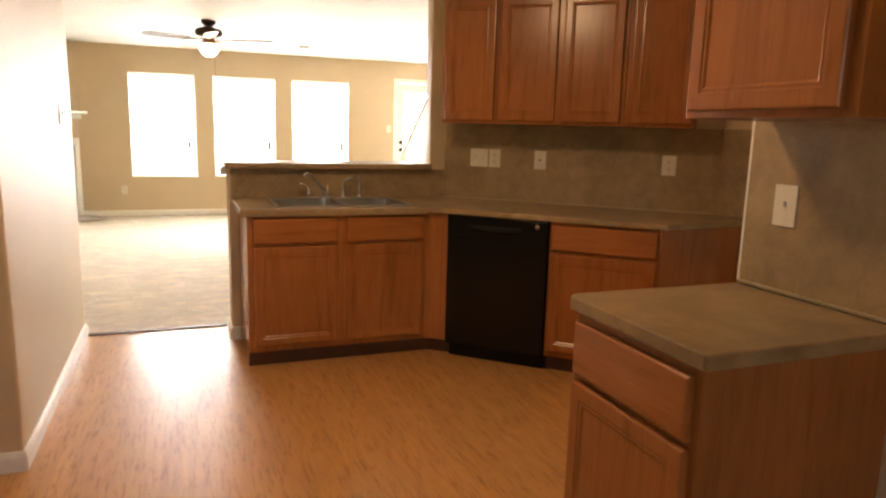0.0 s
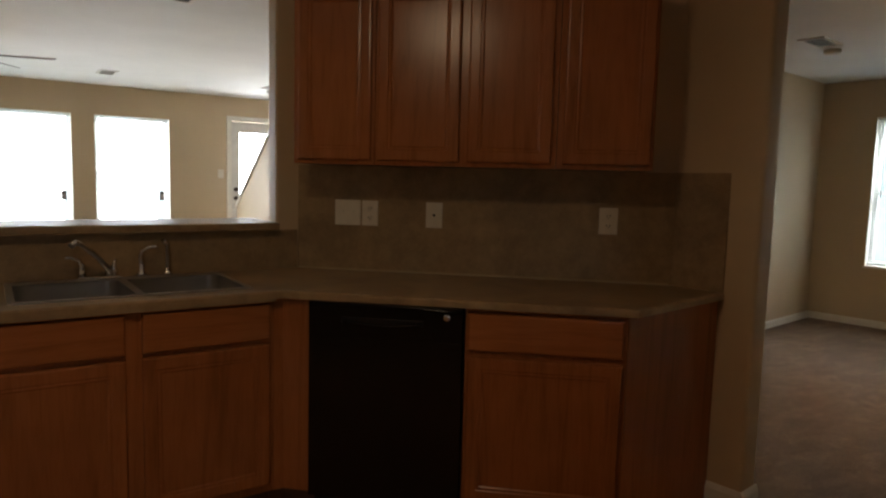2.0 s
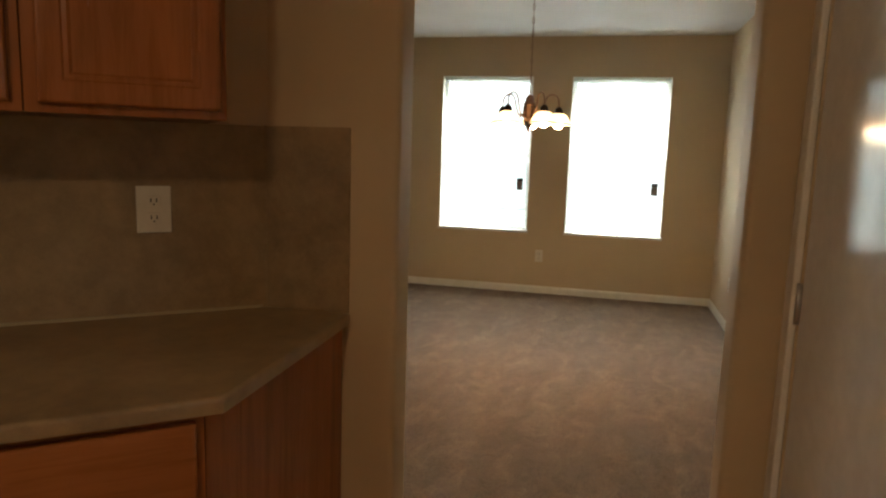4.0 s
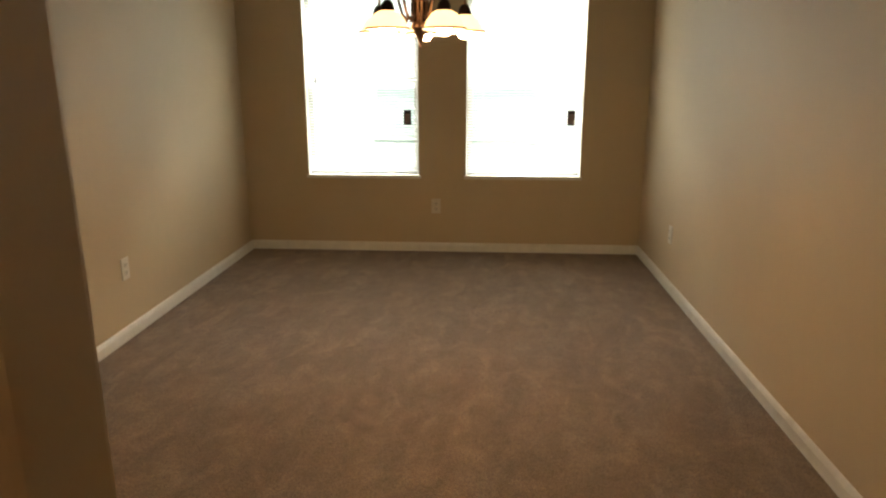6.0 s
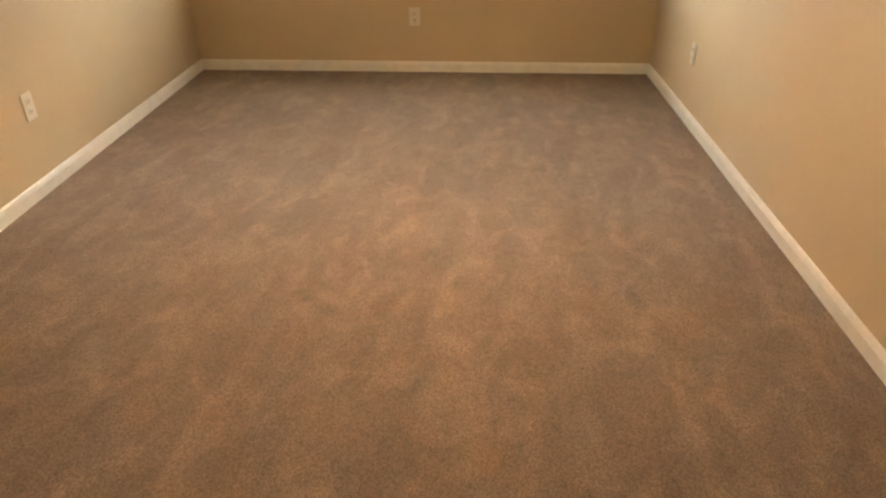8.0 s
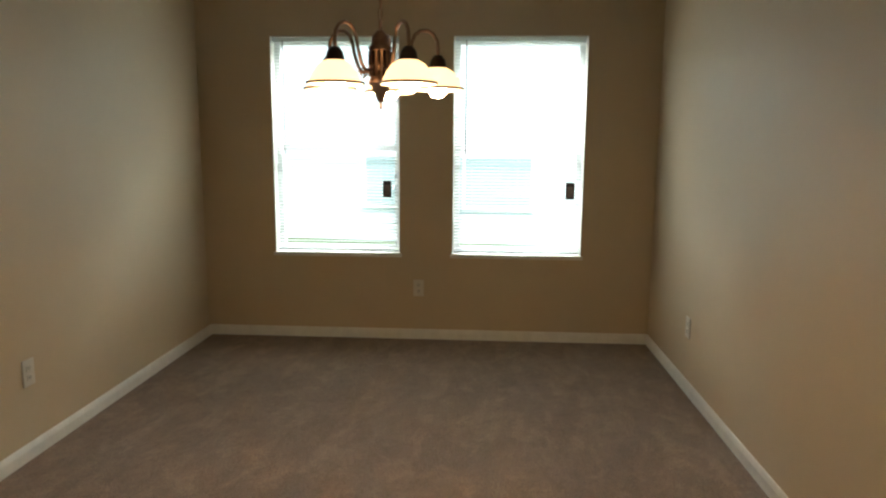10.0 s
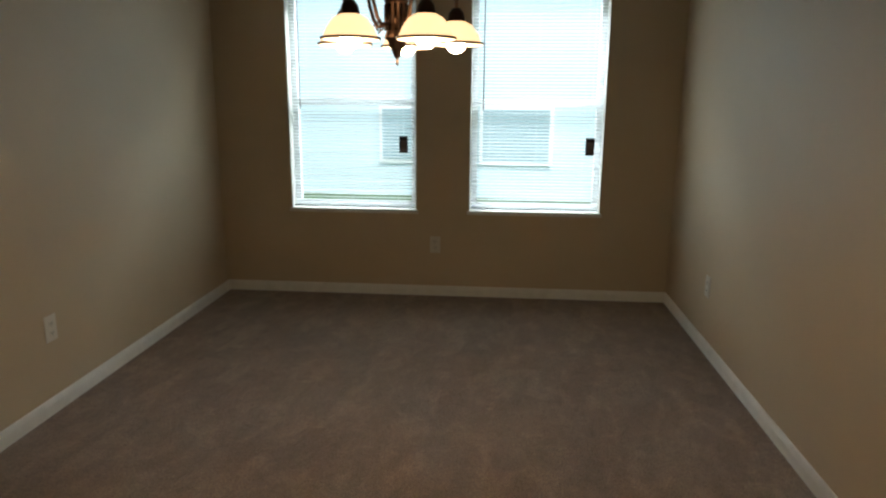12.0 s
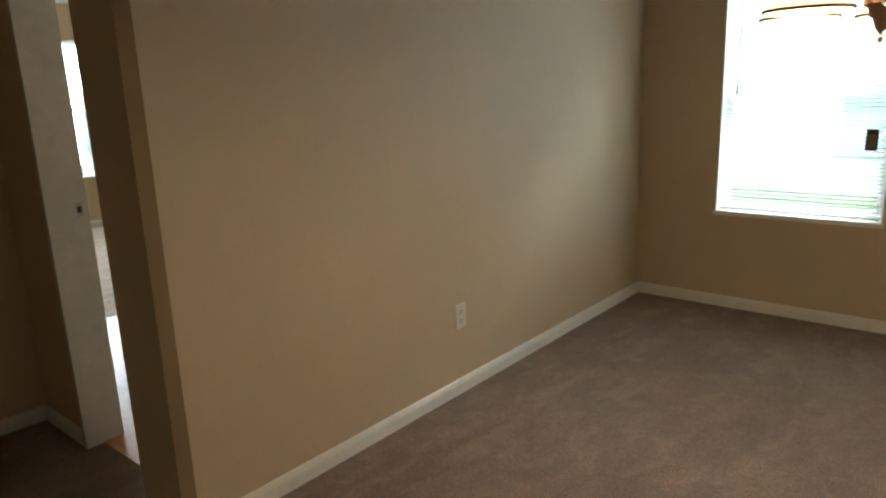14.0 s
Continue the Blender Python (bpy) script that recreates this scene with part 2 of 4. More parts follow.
def tube(pts, r, seg=10, bm=None):
    """A round bar along points."""
    bm = bm or bmesh.new()
    pts = [Vector(p) for p in pts]
    rings = []
    for i, p in enumerate(pts):
        d = (pts[min(i + 1, len(pts) - 1)] - pts[max(i - 1, 0)]).normalized()
        a = d.orthogonal().normalized() if not rings else (prev - d * prev.dot(d)).normalized()
        prev = a
        b = d.cross(a)
        rad = r[i] if isinstance(r, (list, tuple)) else r
        rings.append([bm.verts.new(p + (a * math.cos(2 * math.pi * k / seg) + b * math.sin(2 * math.pi * k / seg)) * rad) for k in range(seg)])
    for a, b in zip(rings, rings[1:]):
        for k in range(seg):
            f = bm.faces.new((a[k], a[(k + 1) % seg], b[(k + 1) % seg], b[k]))
            f.smooth = True
    bm.faces.new(rings[0][::-1])
    bm.faces.new(rings[-1])
    return bm


def arc(c, r, a0, a1, n, plane):
    """Points on an arc in the plane of two unit vectors."""
    e, f = plane
    return [Vector(c) + Vector(e) * r * math.cos(radians(a0 + (a1 - a0) * k / n)) + Vector(f) * r * math.sin(radians(a0 + (a1 - a0) * k / n)) for k in range(n + 1)]


def mesh_of(name, bm, mat):
    me = bpy.data.meshes.new(name)
    bm.to_mesh(me)
    bm.free()
    me.materials.append(mat)
    return me


def part(name, bm, mat, parent=None, label=""):
    ob = new(name, mesh_of(name, bm, mat))
    ob.parent = parent
    return tagged(ob, label) if label else ob


def thing(name, m, label, category, group=""):
    ob = new(name)
    ob.empty_display_size = 0.1
    ob.matrix_world = m
    return tagged(ob, label, category, group)


def structure(name, bm, mat, label, category):
    return tagged(part(name, bm, mat), label, category, "", "structure")


# ---- plan ----
# the dining room stands a little askew to the kitchen: its own plan is laid into the house by DM
DM = Matrix.Translation((8.106, 3.138, 0)) @ Matrix.Rotation(radians(6.5), 4, "Z") @ Matrix.Scale(0.971, 4) @ Matrix.Translation((-8.19, -3.2, 0))


def din(bm):
    bm.transform(DM)
    return bm


H = 2.37
W0, ANG = Vector((2.203, 4.155)), -43.5
U, N = Vector((math.cos(radians(ANG)), math.sin(radians(ANG)))), Vector((math.sin(radians(ANG)), -math.cos(radians(ANG))))
# the partition between kitchen and dining room follows the dining room; its origin is the kitchen corner of the opening
PART = pose(3.482, 2.620, 0, 0, 0, 6.5)


def slant(s, d):
    """A plan point s along the slanted kitchen wall and d in front of it."""
    p = W0 + U * s + N * d
    return (p.x, p.y)


def along_partition(x, y):
    """A plan point x behind the partition's kitchen face and y north of the opening."""
    p = PART @ Vector((x, y, 0))
    return (p.x, p.y)


def placed(bm, m):
    bm.transform(m)
    return bm


def slant_pose(s, d, z=0.0):
    x, y = slant(s, d)
    return pose(x, y, z, 0, 0, ANG)


def holed(x0, x1, y0, y1, z0, z1, holes, along):
    """A wall box with rectangular holes (a0, a1, z0, z1) along x or y."""
    bm = bmesh.new()
    lo, hi = (x0, x1) if along == "x" else (y0, y1)
    cuts = sorted({lo, hi, *[h[0] for h in holes], *[h[1] for h in holes]})
    for a, b in zip(cuts, cuts[1:]):
        spans, z = [], z0
        for h in sorted((h for h in holes if h[0] <= a + 1e-6 and h[1] >= b - 1e-6), key=lambda h: h[2]):
            if h[2] > z + 1e-6:
                spans.append((z, h[2]))
            z = h[3]
        if z < z1 - 1e-6:
            spans.append((z, z1))
        for p, q in spans:
            box(bm, *((a, b, y0, y1) if along == "x" else (x0, x1, a, b)), p, q)
    bmesh.ops.remove_doubles(bm, verts=bm.verts, dist=1e-5)
    seen = {}
    for f in bm.faces:
        seen.setdefault(tuple(round(v, 4) for v in f.calc_center_median()), []).append(f)
    bmesh.ops.delete(bm, geom=[f for fs in seen.values() if len(fs) > 1 for f in fs], context="FACES_ONLY")
    return bm


DH = 2.44
LIV_Y, DIN_X = 10.45, 8.19
WIN_Z0, WIN_Z1 = 0.575, 2.012
LIV_WINS = [(-0.1, 0.77), (1.015, 1.892), (2.14, 3.01), (5.65, 6.5)]
DIN_WINS = [(3.40, 4.275), (2.16, 3.04)]
DIN_Z0, DIN_Z1 = 0.62, 2.08
BDOOR = (3.81, 4.64)

# floors, ceilings and ground
structure("ground", boxes((-60, 70, -60, 80, -0.5, -0.25)), GRASS, "green lawn round the house", "ground")
structure("floor_kitchen", boxes((-3.0, 3.60, -2.6, 4.49, -0.1, 0.006)), VINYL, "oak-look sheet vinyl floor with satin gloss", "floor")
structure("floor_living", boxes((-2.4, 8.3, 4.492, 11.0, -0.1, 0.008)), CARPET_L, "beige cut-pile carpet in the living room", "carpet")
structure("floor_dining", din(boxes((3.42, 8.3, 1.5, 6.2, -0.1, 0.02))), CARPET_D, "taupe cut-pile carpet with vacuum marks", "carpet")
structure("floor_hall", din(boxes((5.0, 8.2, 4.9, 7.34, -0.05, 0.024))), VINYL, "glossy vinyl floor of the hall", "floor")
structure("trim_threshold_living", boxes((-0.03, 0.81, 4.468, 4.512, 0.0, 0.014), bevel=0.005), TOEK, "dark brown carpet edge strip", "threshold")
structure("trim_threshold_dining", placed(boxes((0.095, 0.14, -0.822, 0.0, 0.0, 0.024), bevel=0.005), PART), TOEK, "dark brown carpet edge strip", "threshold")
cl = bmesh.new()
for b in ((-3.0, 3.54, -2.6, 6.6), (3.541, 8.35, 3.9, 6.599), (-3.0, 3.8, 6.6, 11.0), (3.8, 8.35, 9.3, 11.0), (5.0, 8.35, 6.6, 9.3)):
    box(cl, *b, H, H + 0.12)
structure("ceiling", cl, CEIL, "white textured ceiling", "ceiling")
structure("ceiling_dining", din(boxes((3.2, 8.4, 1.4, 4.95, DH, DH + 0.12), (4.9, 8.4, 4.951, 7.4, DH, DH + 0.12))), CEIL, "white textured dining room ceiling", "ceiling")
structure("ceiling_stairwell", boxes((3.8, 5.0, 6.6, 9.3, 4.6, 4.7)), CEIL, "white ceiling high over the stairs", "ceiling")
structure("wall_stairwell", boxes((3.68, 3.8, 6.6, 9.3, H + 0.12, 4.6), (5.0, 5.12, 6.6, 9.3, H + 0.12, 4.6), (3.8, 5.0, 6.48, 6.6, H + 0.12, 4.6), (3.8, 5.0, 9.3, 9.42, H + 0.12, 4.6)), WALL, "tan painted walls round the upper stairs", "wall")

# walls
structure("wall_living_north", holed(-2.4, 8.3, LIV_Y, LIV_Y + 0.14, 0, H, [(a, b, WIN_Z0, WIN_Z1) for a, b in LIV_WINS] + [(*BDOOR, 0.0, 2.05)], "x"), WALL, "tan painted wall with tall windows", "wall")
structure("wall_living_west", boxes((-2.4, -2.28, 4.49, LIV_Y, 0, H)), WALL, "tan painted living room wall", "wall")
structure("wall_living_south", boxes((-2.4, -0.15, 4.37, 4.49, 0, H)), WALL, "tan painted living room wall", "wall")
structure("wall_living_east", boxes((8.18, 8.3, 4.4, LIV_Y, 0, H)), WALL, "tan painted living room wall", "wall")
structure("wall_kitchen_west", boxes((-0.15, -0.03, 2.72, 4.49, 0, H), bevel=0.012, seg=3, upright=True), WALL, "tan painted wall with rounded corners", "wall")
structure("wall_breakfast", boxes((-3.0, -0.15, 2.724, 2.844, 0, H), (-3.0, -2.88, -2.6, 2.724, 0, H)), WALL, "tan painted breakfast nook walls", "wall")
structure("wall_breakfast_south", holed(-2.88, 2.15, -2.6, -2.48, 0, H, [(-0.95, -0.05, 0.58, 2.06)], "x"), WALL, "tan painted breakfast nook wall with a window opening", "wall")
structure("wall_half", boxes((0.826, 2.097, 4.16, 4.40, 0, 1.07)), WALL, "tan painted half wall behind the sink", "wall")
structure("baseboard_half_wall", boxes((0.8275, 0.872, 4.147, 4.1595, 0.007, 0.088), bevel=0.002), TRIM, "white baseboard round the end of the half wall", "baseboard")
structure("wall_post", boxes((2.098, 2.25, 4.16, 4.26, 0, H), bevel=0.01, seg=3, upright=True), WALL, "tan painted full-height wall end", "wall")
structure("wall_kitchen_slant", prism([slant(0.0, 0), slant(1.708, 0), slant(1.74, -0.1), slant(-0.02, -0.115)], 0, H), WALL, "tan painted slanted kitchen wall", "wall")
structure("wall_partition_north", placed(boxes((0.0, 0.125, 0.0, 3.5, 0, H), bevel=0.018, seg=4, upright=True), PART), WALL, "tan painted partition with rounded corner", "wall")
structure("wall_partition_south", placed(boxes((0.0, 0.125, -1.05, -0.822, 0, H), bevel=0.018, seg=4, upright=True), PART), WALL, "tan painted partition with rounded corner", "wall")
structure("wall_partition_header", placed(boxes((0.001, 0.124, -0.84, 0.018, 2.07, H - 0.001)), PART), WALL, "tan painted wall above the dining opening", "wall")
PANTRY = pose(3.590, 1.694, 0, 0, 0, 6.5)
pw_ = holed(-0.94, 0.0, -0.12, 0.0, 0, H, [(-0.858, -0.078, 0, 2.04)], "x")
pw_.transform(PANTRY)
structure("wall_pantry", pw_, WALL, "tan painted wall with the pantry door", "wall")
structure("wall_pantry_side", boxes((2.27, 2.66, 1.375, 1.495, 0, H), (2.54, 2.66, 1.495, 1.58, 0, H)), WALL, "tan painted short wall", "wall")
structure("wall_kitchen_east", boxes((2.15, 2.27, -2.6, 1.495, 0, H)), WALL, "tan painted wall behind the short counter", "wall")
structure("wall_dining_east", din(holed(DIN_X, DIN_X + 0.14, 1.58, 4.88, 0, DH, [(a, b, DIN_Z0, DIN_Z1) for a, b in DIN_WINS], "y")), WALL, "tan painted dining wall with two windows", "wall")
structure("wall_dining_south", din(boxes((3.43, DIN_X, 1.564, 1.684, 0, DH))), WALL, "tan painted dining wall", "wall")
structure("wall_dining_north", din(boxes((4.88, DIN_X, 4.763, 5.10, 0, DH), bevel=0.034, seg=1, upright=True)), WALL, "tan painted dining wall ending in a rounded corner", "wall")
structure("wall_passage", din(boxes((3.2, 4.945, 6.12, 6.24, 0, DH), (4.945, 5.07, 5.70, 6.24, 0, DH))), WALL, "tan painted passage walls", "wall")
structure("wall_passage_header", din(boxes((4.945, 5.065, 5.102, 5.70, 2.1, DH))), WALL, "tan painted wall above the hall doorway", "wall")
structure("wall_behind_kitchen", boxes((2.16, 3.30, 4.28, 4.40, 0, H)), WALL, "tan painted living room wall behind the kitchen", "wall")
structure("trim_hall_jamb", din(boxes((4.93, 5.085, 5.675, 5.70, 0, 2.08), (4.93, 5.085, 5.102, 5.70, 2.08, 2.1))), DOORPAINT, "white painted door jamb", "door jamb")

# ---- skirtings ----
def skirting(name, x0, y0, x1, y1, nx, ny, h=0.085, dining=False):
    """A moulded white skirting from one plan point to another; (nx, ny) points into the room."""
    d = Vector((x1 - x0, y1 - y0))
    bm = bmesh.new()
    prof = [(0, 0), (0.014, 0), (0.014, h - 0.022), (0.009, h - 0.008), (0.004, h), (0, h)]
    ends = []
    for px, py in ((x0, y0), (x1, y1)):
        ends.append([bm.verts.new((px + nx * t, py + ny * t, z)) for t, z in prof])
    for k in range(len(prof)):
        j = (k + 1) % len(prof)
        bm.faces.new((ends[0][k], ends[0][j], ends[1][j], ends[1][k]))
    bm.faces.new(ends[0])
    bm.faces.new(ends[1][::-1])
    bmesh.ops.recalc_face_normals(bm, faces=bm.faces)
    return structure(name, din(bm) if dining else bm, TRIM, "white moulded skirting board", "baseboard")


skirting("baseboard_dining_east", DIN_X, 1.684, DIN_X, 4.763, -1, 0, 0.09, True)
skirting("baseboard_dining_north", 4.89, 4.763, DIN_X, 4.763, 0, -1, 0.09, True)
skirting("baseboard_dining_south", 3.5, 1.684, DIN_X, 1.684, 0, 1, 0.09, True)
skirting("baseboard_living_north", -0.745, LIV_Y, 3.74, LIV_Y, 0, -1)
skirting("baseboard_living_north_hall", 4.72, LIV_Y, 8.18, LIV_Y, 0, -1)
skirting("baseboard_kitchen_west", -0.03, 2.71, -0.03, 4.49, 1, 0)
skirting("baseboard_breakfast", -2.88, 2.72, -0.02, 2.72, 0, -1)
skirting("baseboard_half_wall_end", 0.826, 4.15, 0.826, 4.414, -1, 0)
for nm, args in (("north", (0.0, 0.0, 0.0, 0.16, -1, 0)), ("jamb", (-0.01, 0.0, 0.13, 0.0, 0, -1)), ("south", (0.0, -0.925, 0.0, -0.822, -1, 0)), ("south_jamb", (-0.01, -0.822, 0.13, -0.822, 0, 1))):
    skirting("baseboard_partition_" + nm, *args).matrix_world = PART
skirting("baseboard_passage_north", 3.3, 6.12, 4.945, 6.12, 0, -1, 0.085, True)
skirting("baseboard_passage_east", 4.945, 5.70, 4.945, 6.12, -1, 0, 0.085, True)


# ---- cabinets ----
def panel_door(w, h, frame_w=0.055, t=0.019, raised=True):
    """A frame-and-panel front: x 0..w, z 0..h, its face at y = -t."""
    bm = bmesh.new()
    box(bm, 0, w, -t, 0, 0, h)
    front = min(bm.faces, key=lambda f: f.calc_center_median().y)
    bmesh.ops.bevel(bm, geom=list(front.edges), offset=0.009, segments=3, affect="EDGES", profile=0.6)
    if raised:
        bm.faces.ensure_lookup_table()
        front = max((f for f in bm.faces if abs(f.normal.y + 1) < 0.01), key=lambda f: f.calc_area())
        for th, dp in ((frame_w - 0.009, 0.0), (0.004, -0.003), (0.008, 0.001), (0.006, -0.0045)):
            bmesh.ops.inset_region(bm, faces=[front], thickness=th, depth=dp, use_even_offset=True)
    return bm


def cabinet(name, m, w, d, z0, z1, doors, drawers, label, toe=0.0, group="kitchen cabinets", well=0.0):
    """A face-frame cabinet, its front at local y = 0 and its back at y = d. Doors and drawers are (x0, x1, z0, z1).
    With a well the body is open at the top, down to that depth."""
    cab = thing(name, m, label, "cabinet", group)
    body = boxes((0, w, 0.0, d, z0 + toe, z1 - well), bevel=0.0015)
    if well:
        for b in ((0, w, 0, 0.02), (0, w, d - 0.02, d), (0, 0.02, 0.02, d - 0.02), (w - 0.02, w, 0.02, d - 0.02)):
            box(body, *b, z1 - well, z1)
    part("body", body, OAKZ, cab)
    if toe:
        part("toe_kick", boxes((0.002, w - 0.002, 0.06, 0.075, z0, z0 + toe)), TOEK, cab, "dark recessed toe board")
    for n, grp, fw, mat in (("door", doors, 0.042, OAKZ), ("drawer_front", drawers, 0.0, OAKX)):
        for x0, x1, a, b in grp:
            ob = part(n, panel_door(x1 - x0, b - a, fw, raised=fw > 0), mat, cab)
            ob.location = (x0, -0.002, a)
    return cab


cabinet("sink_cabinet", pose(0.875, 3.583, 0), 1.0, 0.572, 0.0, 0.858,
        [(0.028, 0.482, 0.135, 0.685), (0.535, 0.98, 0.135, 0.685)], [(0.028, 0.482, 0.703, 0.84), (0.535, 0.98, 0.703, 0.84)],
        "reddish oak sink cabinet with two doors and false drawers", 0.1, well=0.2)
structure("trim_corner_filler", prism([(1.876, 3.583), (1.912, 3.583), slant(0.291, 0.62), slant(0.291, 0.3), (1.876, 3.9)], 0.1, 0.858), OAKZ, "reddish oak corner filler strip", "filler panel")
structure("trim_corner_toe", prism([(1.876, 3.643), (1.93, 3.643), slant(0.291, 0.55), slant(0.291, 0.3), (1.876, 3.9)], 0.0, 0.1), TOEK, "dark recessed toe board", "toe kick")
base = cabinet("base_cabinet", slant_pose(0.885, 0.62), 0.577, 0.6, 0.0, 0.858, [(0.012, 0.562, 0.135, 0.68)], [(0.012, 0.562, 0.703, 0.84)],
               "reddish oak base cabinet with drawer and angled end panel", 0.1)
inv = slant_pose(0.885, 0.62).inverted()
ex = [inv @ Vector((*p, 0)) for p in (slant(1.463, 0.62), along_partition(-0.004, 0.146), along_partition(-0.004, 0.33), slant(1.463, 0.08))]
part("end_panel", prism([(p.x, p.y) for p in ex], 0.0, 0.858), OAKZ, base, "plain reddish oak end panel")

for s0, s1, ds in ((0.102, 0.449, [(0.023, 0.334)]), (0.451, 1.186, [(0.013, 0.350), (0.383, 0.715)]), (1.188, 1.556, [(0.024, 0.357)])):
    cabinet("wall_cabinet", slant_pose(s0, 0.31), s1 - s0, 0.305, 1.372, 2.10, [(a, b, 1.39, 2.08) for a, b in ds], [],
            "reddish oak wall cabinet with recessed panel doors" if len(ds) > 1 else "narrow reddish oak wall cabinet with one door")
cabinet("base_cabinet", pose(1.565, 1.468, 0, 0, 0, -90), 0.485, 0.58, 0.0, 0.858, [(0.02, 0.465, 0.135, 0.662)], [(0.02, 0.465, 0.682, 0.828)],
        "narrow reddish oak base cabinet under the short counter", 0.1)
cabinet("wall_cabinet", pose(1.84, 1.43, 0, 0, 0, -90), 0.5, 0.306, 1.372, 2.10, [(0.02, 0.47, 1.39, 2.08)], [],
        "reddish oak wall cabinet above the short counter")

# worktops and backsplashes
top_pts = [(0.838, 3.545), (1.899, 3.545), slant(1.49, 0.655), along_partition(-0.003, 0.125), along_partition(-0.003, 0.366), slant(0.004, 0.004), (0.838, 4.152)]
sink_hole = (1.05, 1.795, 3.65, 4.03)
wt = thing("worktop", pose(0, 0, -0.017), "olive-tan mottled laminate worktop with a clipped end", "countertop")
hx0, hx1, hy0, hy1 = sink_hole
slab = bmesh.new()
z0, z1 = 0.877, 0.906
outl = [slab.verts.new((x, y, z1)) for x, y in top_pts]
inner = [slab.verts.new((x, y, z1)) for x, y in ((hx0, hy0), (hx1, hy0), (hx1, hy1), (hx0, hy1))]
eo = [slab.edges.new((outl[i], outl[(i + 1) % len(outl)])) for i in range(len(outl))]
ei = [slab.edges.new((inner[i], inner[(i + 1) % 4])) for i in range(4)]
bmesh.ops.triangle_fill(slab, edges=eo + ei, use_beauty=True, normal=(0, 0, 1))
r = bmesh.ops.extrude_face_region(slab, geom=list(slab.faces))
bmesh.ops.translate(slab, vec=(0, 0, z0 - z1), verts=[g for g in r["geom"] if isinstance(g, bmesh.types.BMVert)])
bmesh.ops.recalc_face_normals(slab, faces=slab.faces)
edge_top = [e for e in slab.edges if all(abs(v.co.z - z1) < 1e-4 for v in e.verts) and any(abs(f.normal.z) < 0.5 for f in e.link_faces) and any(f.normal.z > 0.9 for f in e.link_faces)
            and not all(hx0 - 1e-3 <= v.co.x <= hx1 + 1e-3 and hy0 - 1e-3 <= v.co.y <= hy1 + 1e-3 for v in e.verts)]
bmesh.ops.bevel(slab, geom=edge_top, offset=0.008, segments=3, affect="EDGES", profile=0.5)
part("slab", slab, LAM, wt)
part("front_edge", boxes((0.842, 1.87, 3.547, 3.56, 0.868, 0.877)), LAM, wt)
wt2 = thing("worktop", pose(0, 0, -0.017), "short olive-tan mottled laminate worktop with rounded corners", "countertop")
part("slab", prism([(1.54, 0.955), (2.146, 0.955), (2.146, 1.493), (1.565, 1.493), (1.54, 1.468)], 0.872, 0.909, 0.006), LAM, wt2)
part("front_edge", boxes((1.538, 1.541, 0.96, 1.463, 0.879, 0.908), bevel=0.001), LAM, wt2)

structure("trim_backsplash_sink", boxes((0.835, 2.2, 4.153, 4.159, 0.889, 1.068)), LAM, "olive-tan laminate backsplash behind the sink", "backsplash")
structure("trim_backsplash_slant", prism([slant(0.005, 0.006), slant(1.700, 0.006), slant(1.704, 0.001), slant(0.001, 0.001)], 0.889, 1.372), LAM, "olive-tan laminate backsplash with outlets", "backsplash")
structure("trim_backsplash_return", placed(boxes((-0.008, -0.001, 0.128, 0.374, 0.889, 1.374), bevel=0.002), PART), LAM, "olive-tan laminate backsplash end piece", "backsplash")
structure("trim_backsplash_short", boxes((2.142, 2.149, 0.2, 1.485, 0.899, 1.40)), LAM, "olive-tan laminate backsplash over the short counter", "backsplash")
structure("trim_backsplash_edge", boxes((2.140, 2.149, 1.485, 1.493, 0.899, 1.40)), TRIM, "pale edge strip of the backsplash", "trim")
structure("trim_caulk_slant", prism([slant(0.01, 0.013), slant(1.68, 0.013), slant(1.69, 0.0065), slant(0.01, 0.0065)], 0.889, 0.8955), CAULK, "pale caulk line along the worktop", "trim")
structure("trim_caulk_short", boxes((2.134, 2.1415, 0.96, 1.485, 0.8985, 0.904)), CAULK, "pale caulk line along the worktop", "trim")
structure("trim_ledge", prism([(0.80, 4.09), (2.092, 4.09), (2.092, 4.47), (0.80, 4.47)], 1.071, 1.105, 0.006), LAM, "olive-tan laminate bar ledge on the half wall", "ledge")
structure("trim_ledge_bracket", boxes((0.79, 0.825, 4.30, 4.42, 1.02, 1.07), bevel=0.006), TRIM, "small white ledge support", "trim")

# ---- dishwasher ----
dw = thing("dishwasher", slant_pose(0.296, 0.62, -0.013), "black built-in dishwasher with a round badge", "dishwasher")
part("body", boxes((0, 0.585, 0.0, 0.56, 0.1, 0.87)), BLACKM, dw)
part("door", boxes((0.003, 0.582, -0.033, 0.0, 0.115, 0.7415), bevel=0.0015), BLACK, dw)
pan = boxes((0.003, 0.582, -0.034, 0.0, 0.7422, 0.868), bevel=0.0015)
part("control_panel", pan, BLACK, dw)
hb = tube([(0.14 + 0.29 * k / 12, -0.036, 0.789 + 0.012 * (2 * k / 12 - 1) ** 2) for k in range(13)], 0.007, 8)
part("grip_lip", hb, BLACK, dw, "curved glossy black lip of the grip")
part("grip_recess", boxes((0.13, 0.44, -0.036, -0.03, 0.794, 0.818), bevel=0.002), BLACKM, dw, "dark matt grip recess")
part("top_lip", tube([(0.006 + 0.57 * k / 12, -0.033, 0.853 + 0.01 * (1 - (2 * k / 12 - 1) ** 2)) for k in range(13)], 0.005, 8), BLACK, dw)
bd = lathe([(0.0, 0.0), (0.0135, 0.0), (0.0135, 0.003), (0.010, 0.005), (0.0, 0.005)], 20)
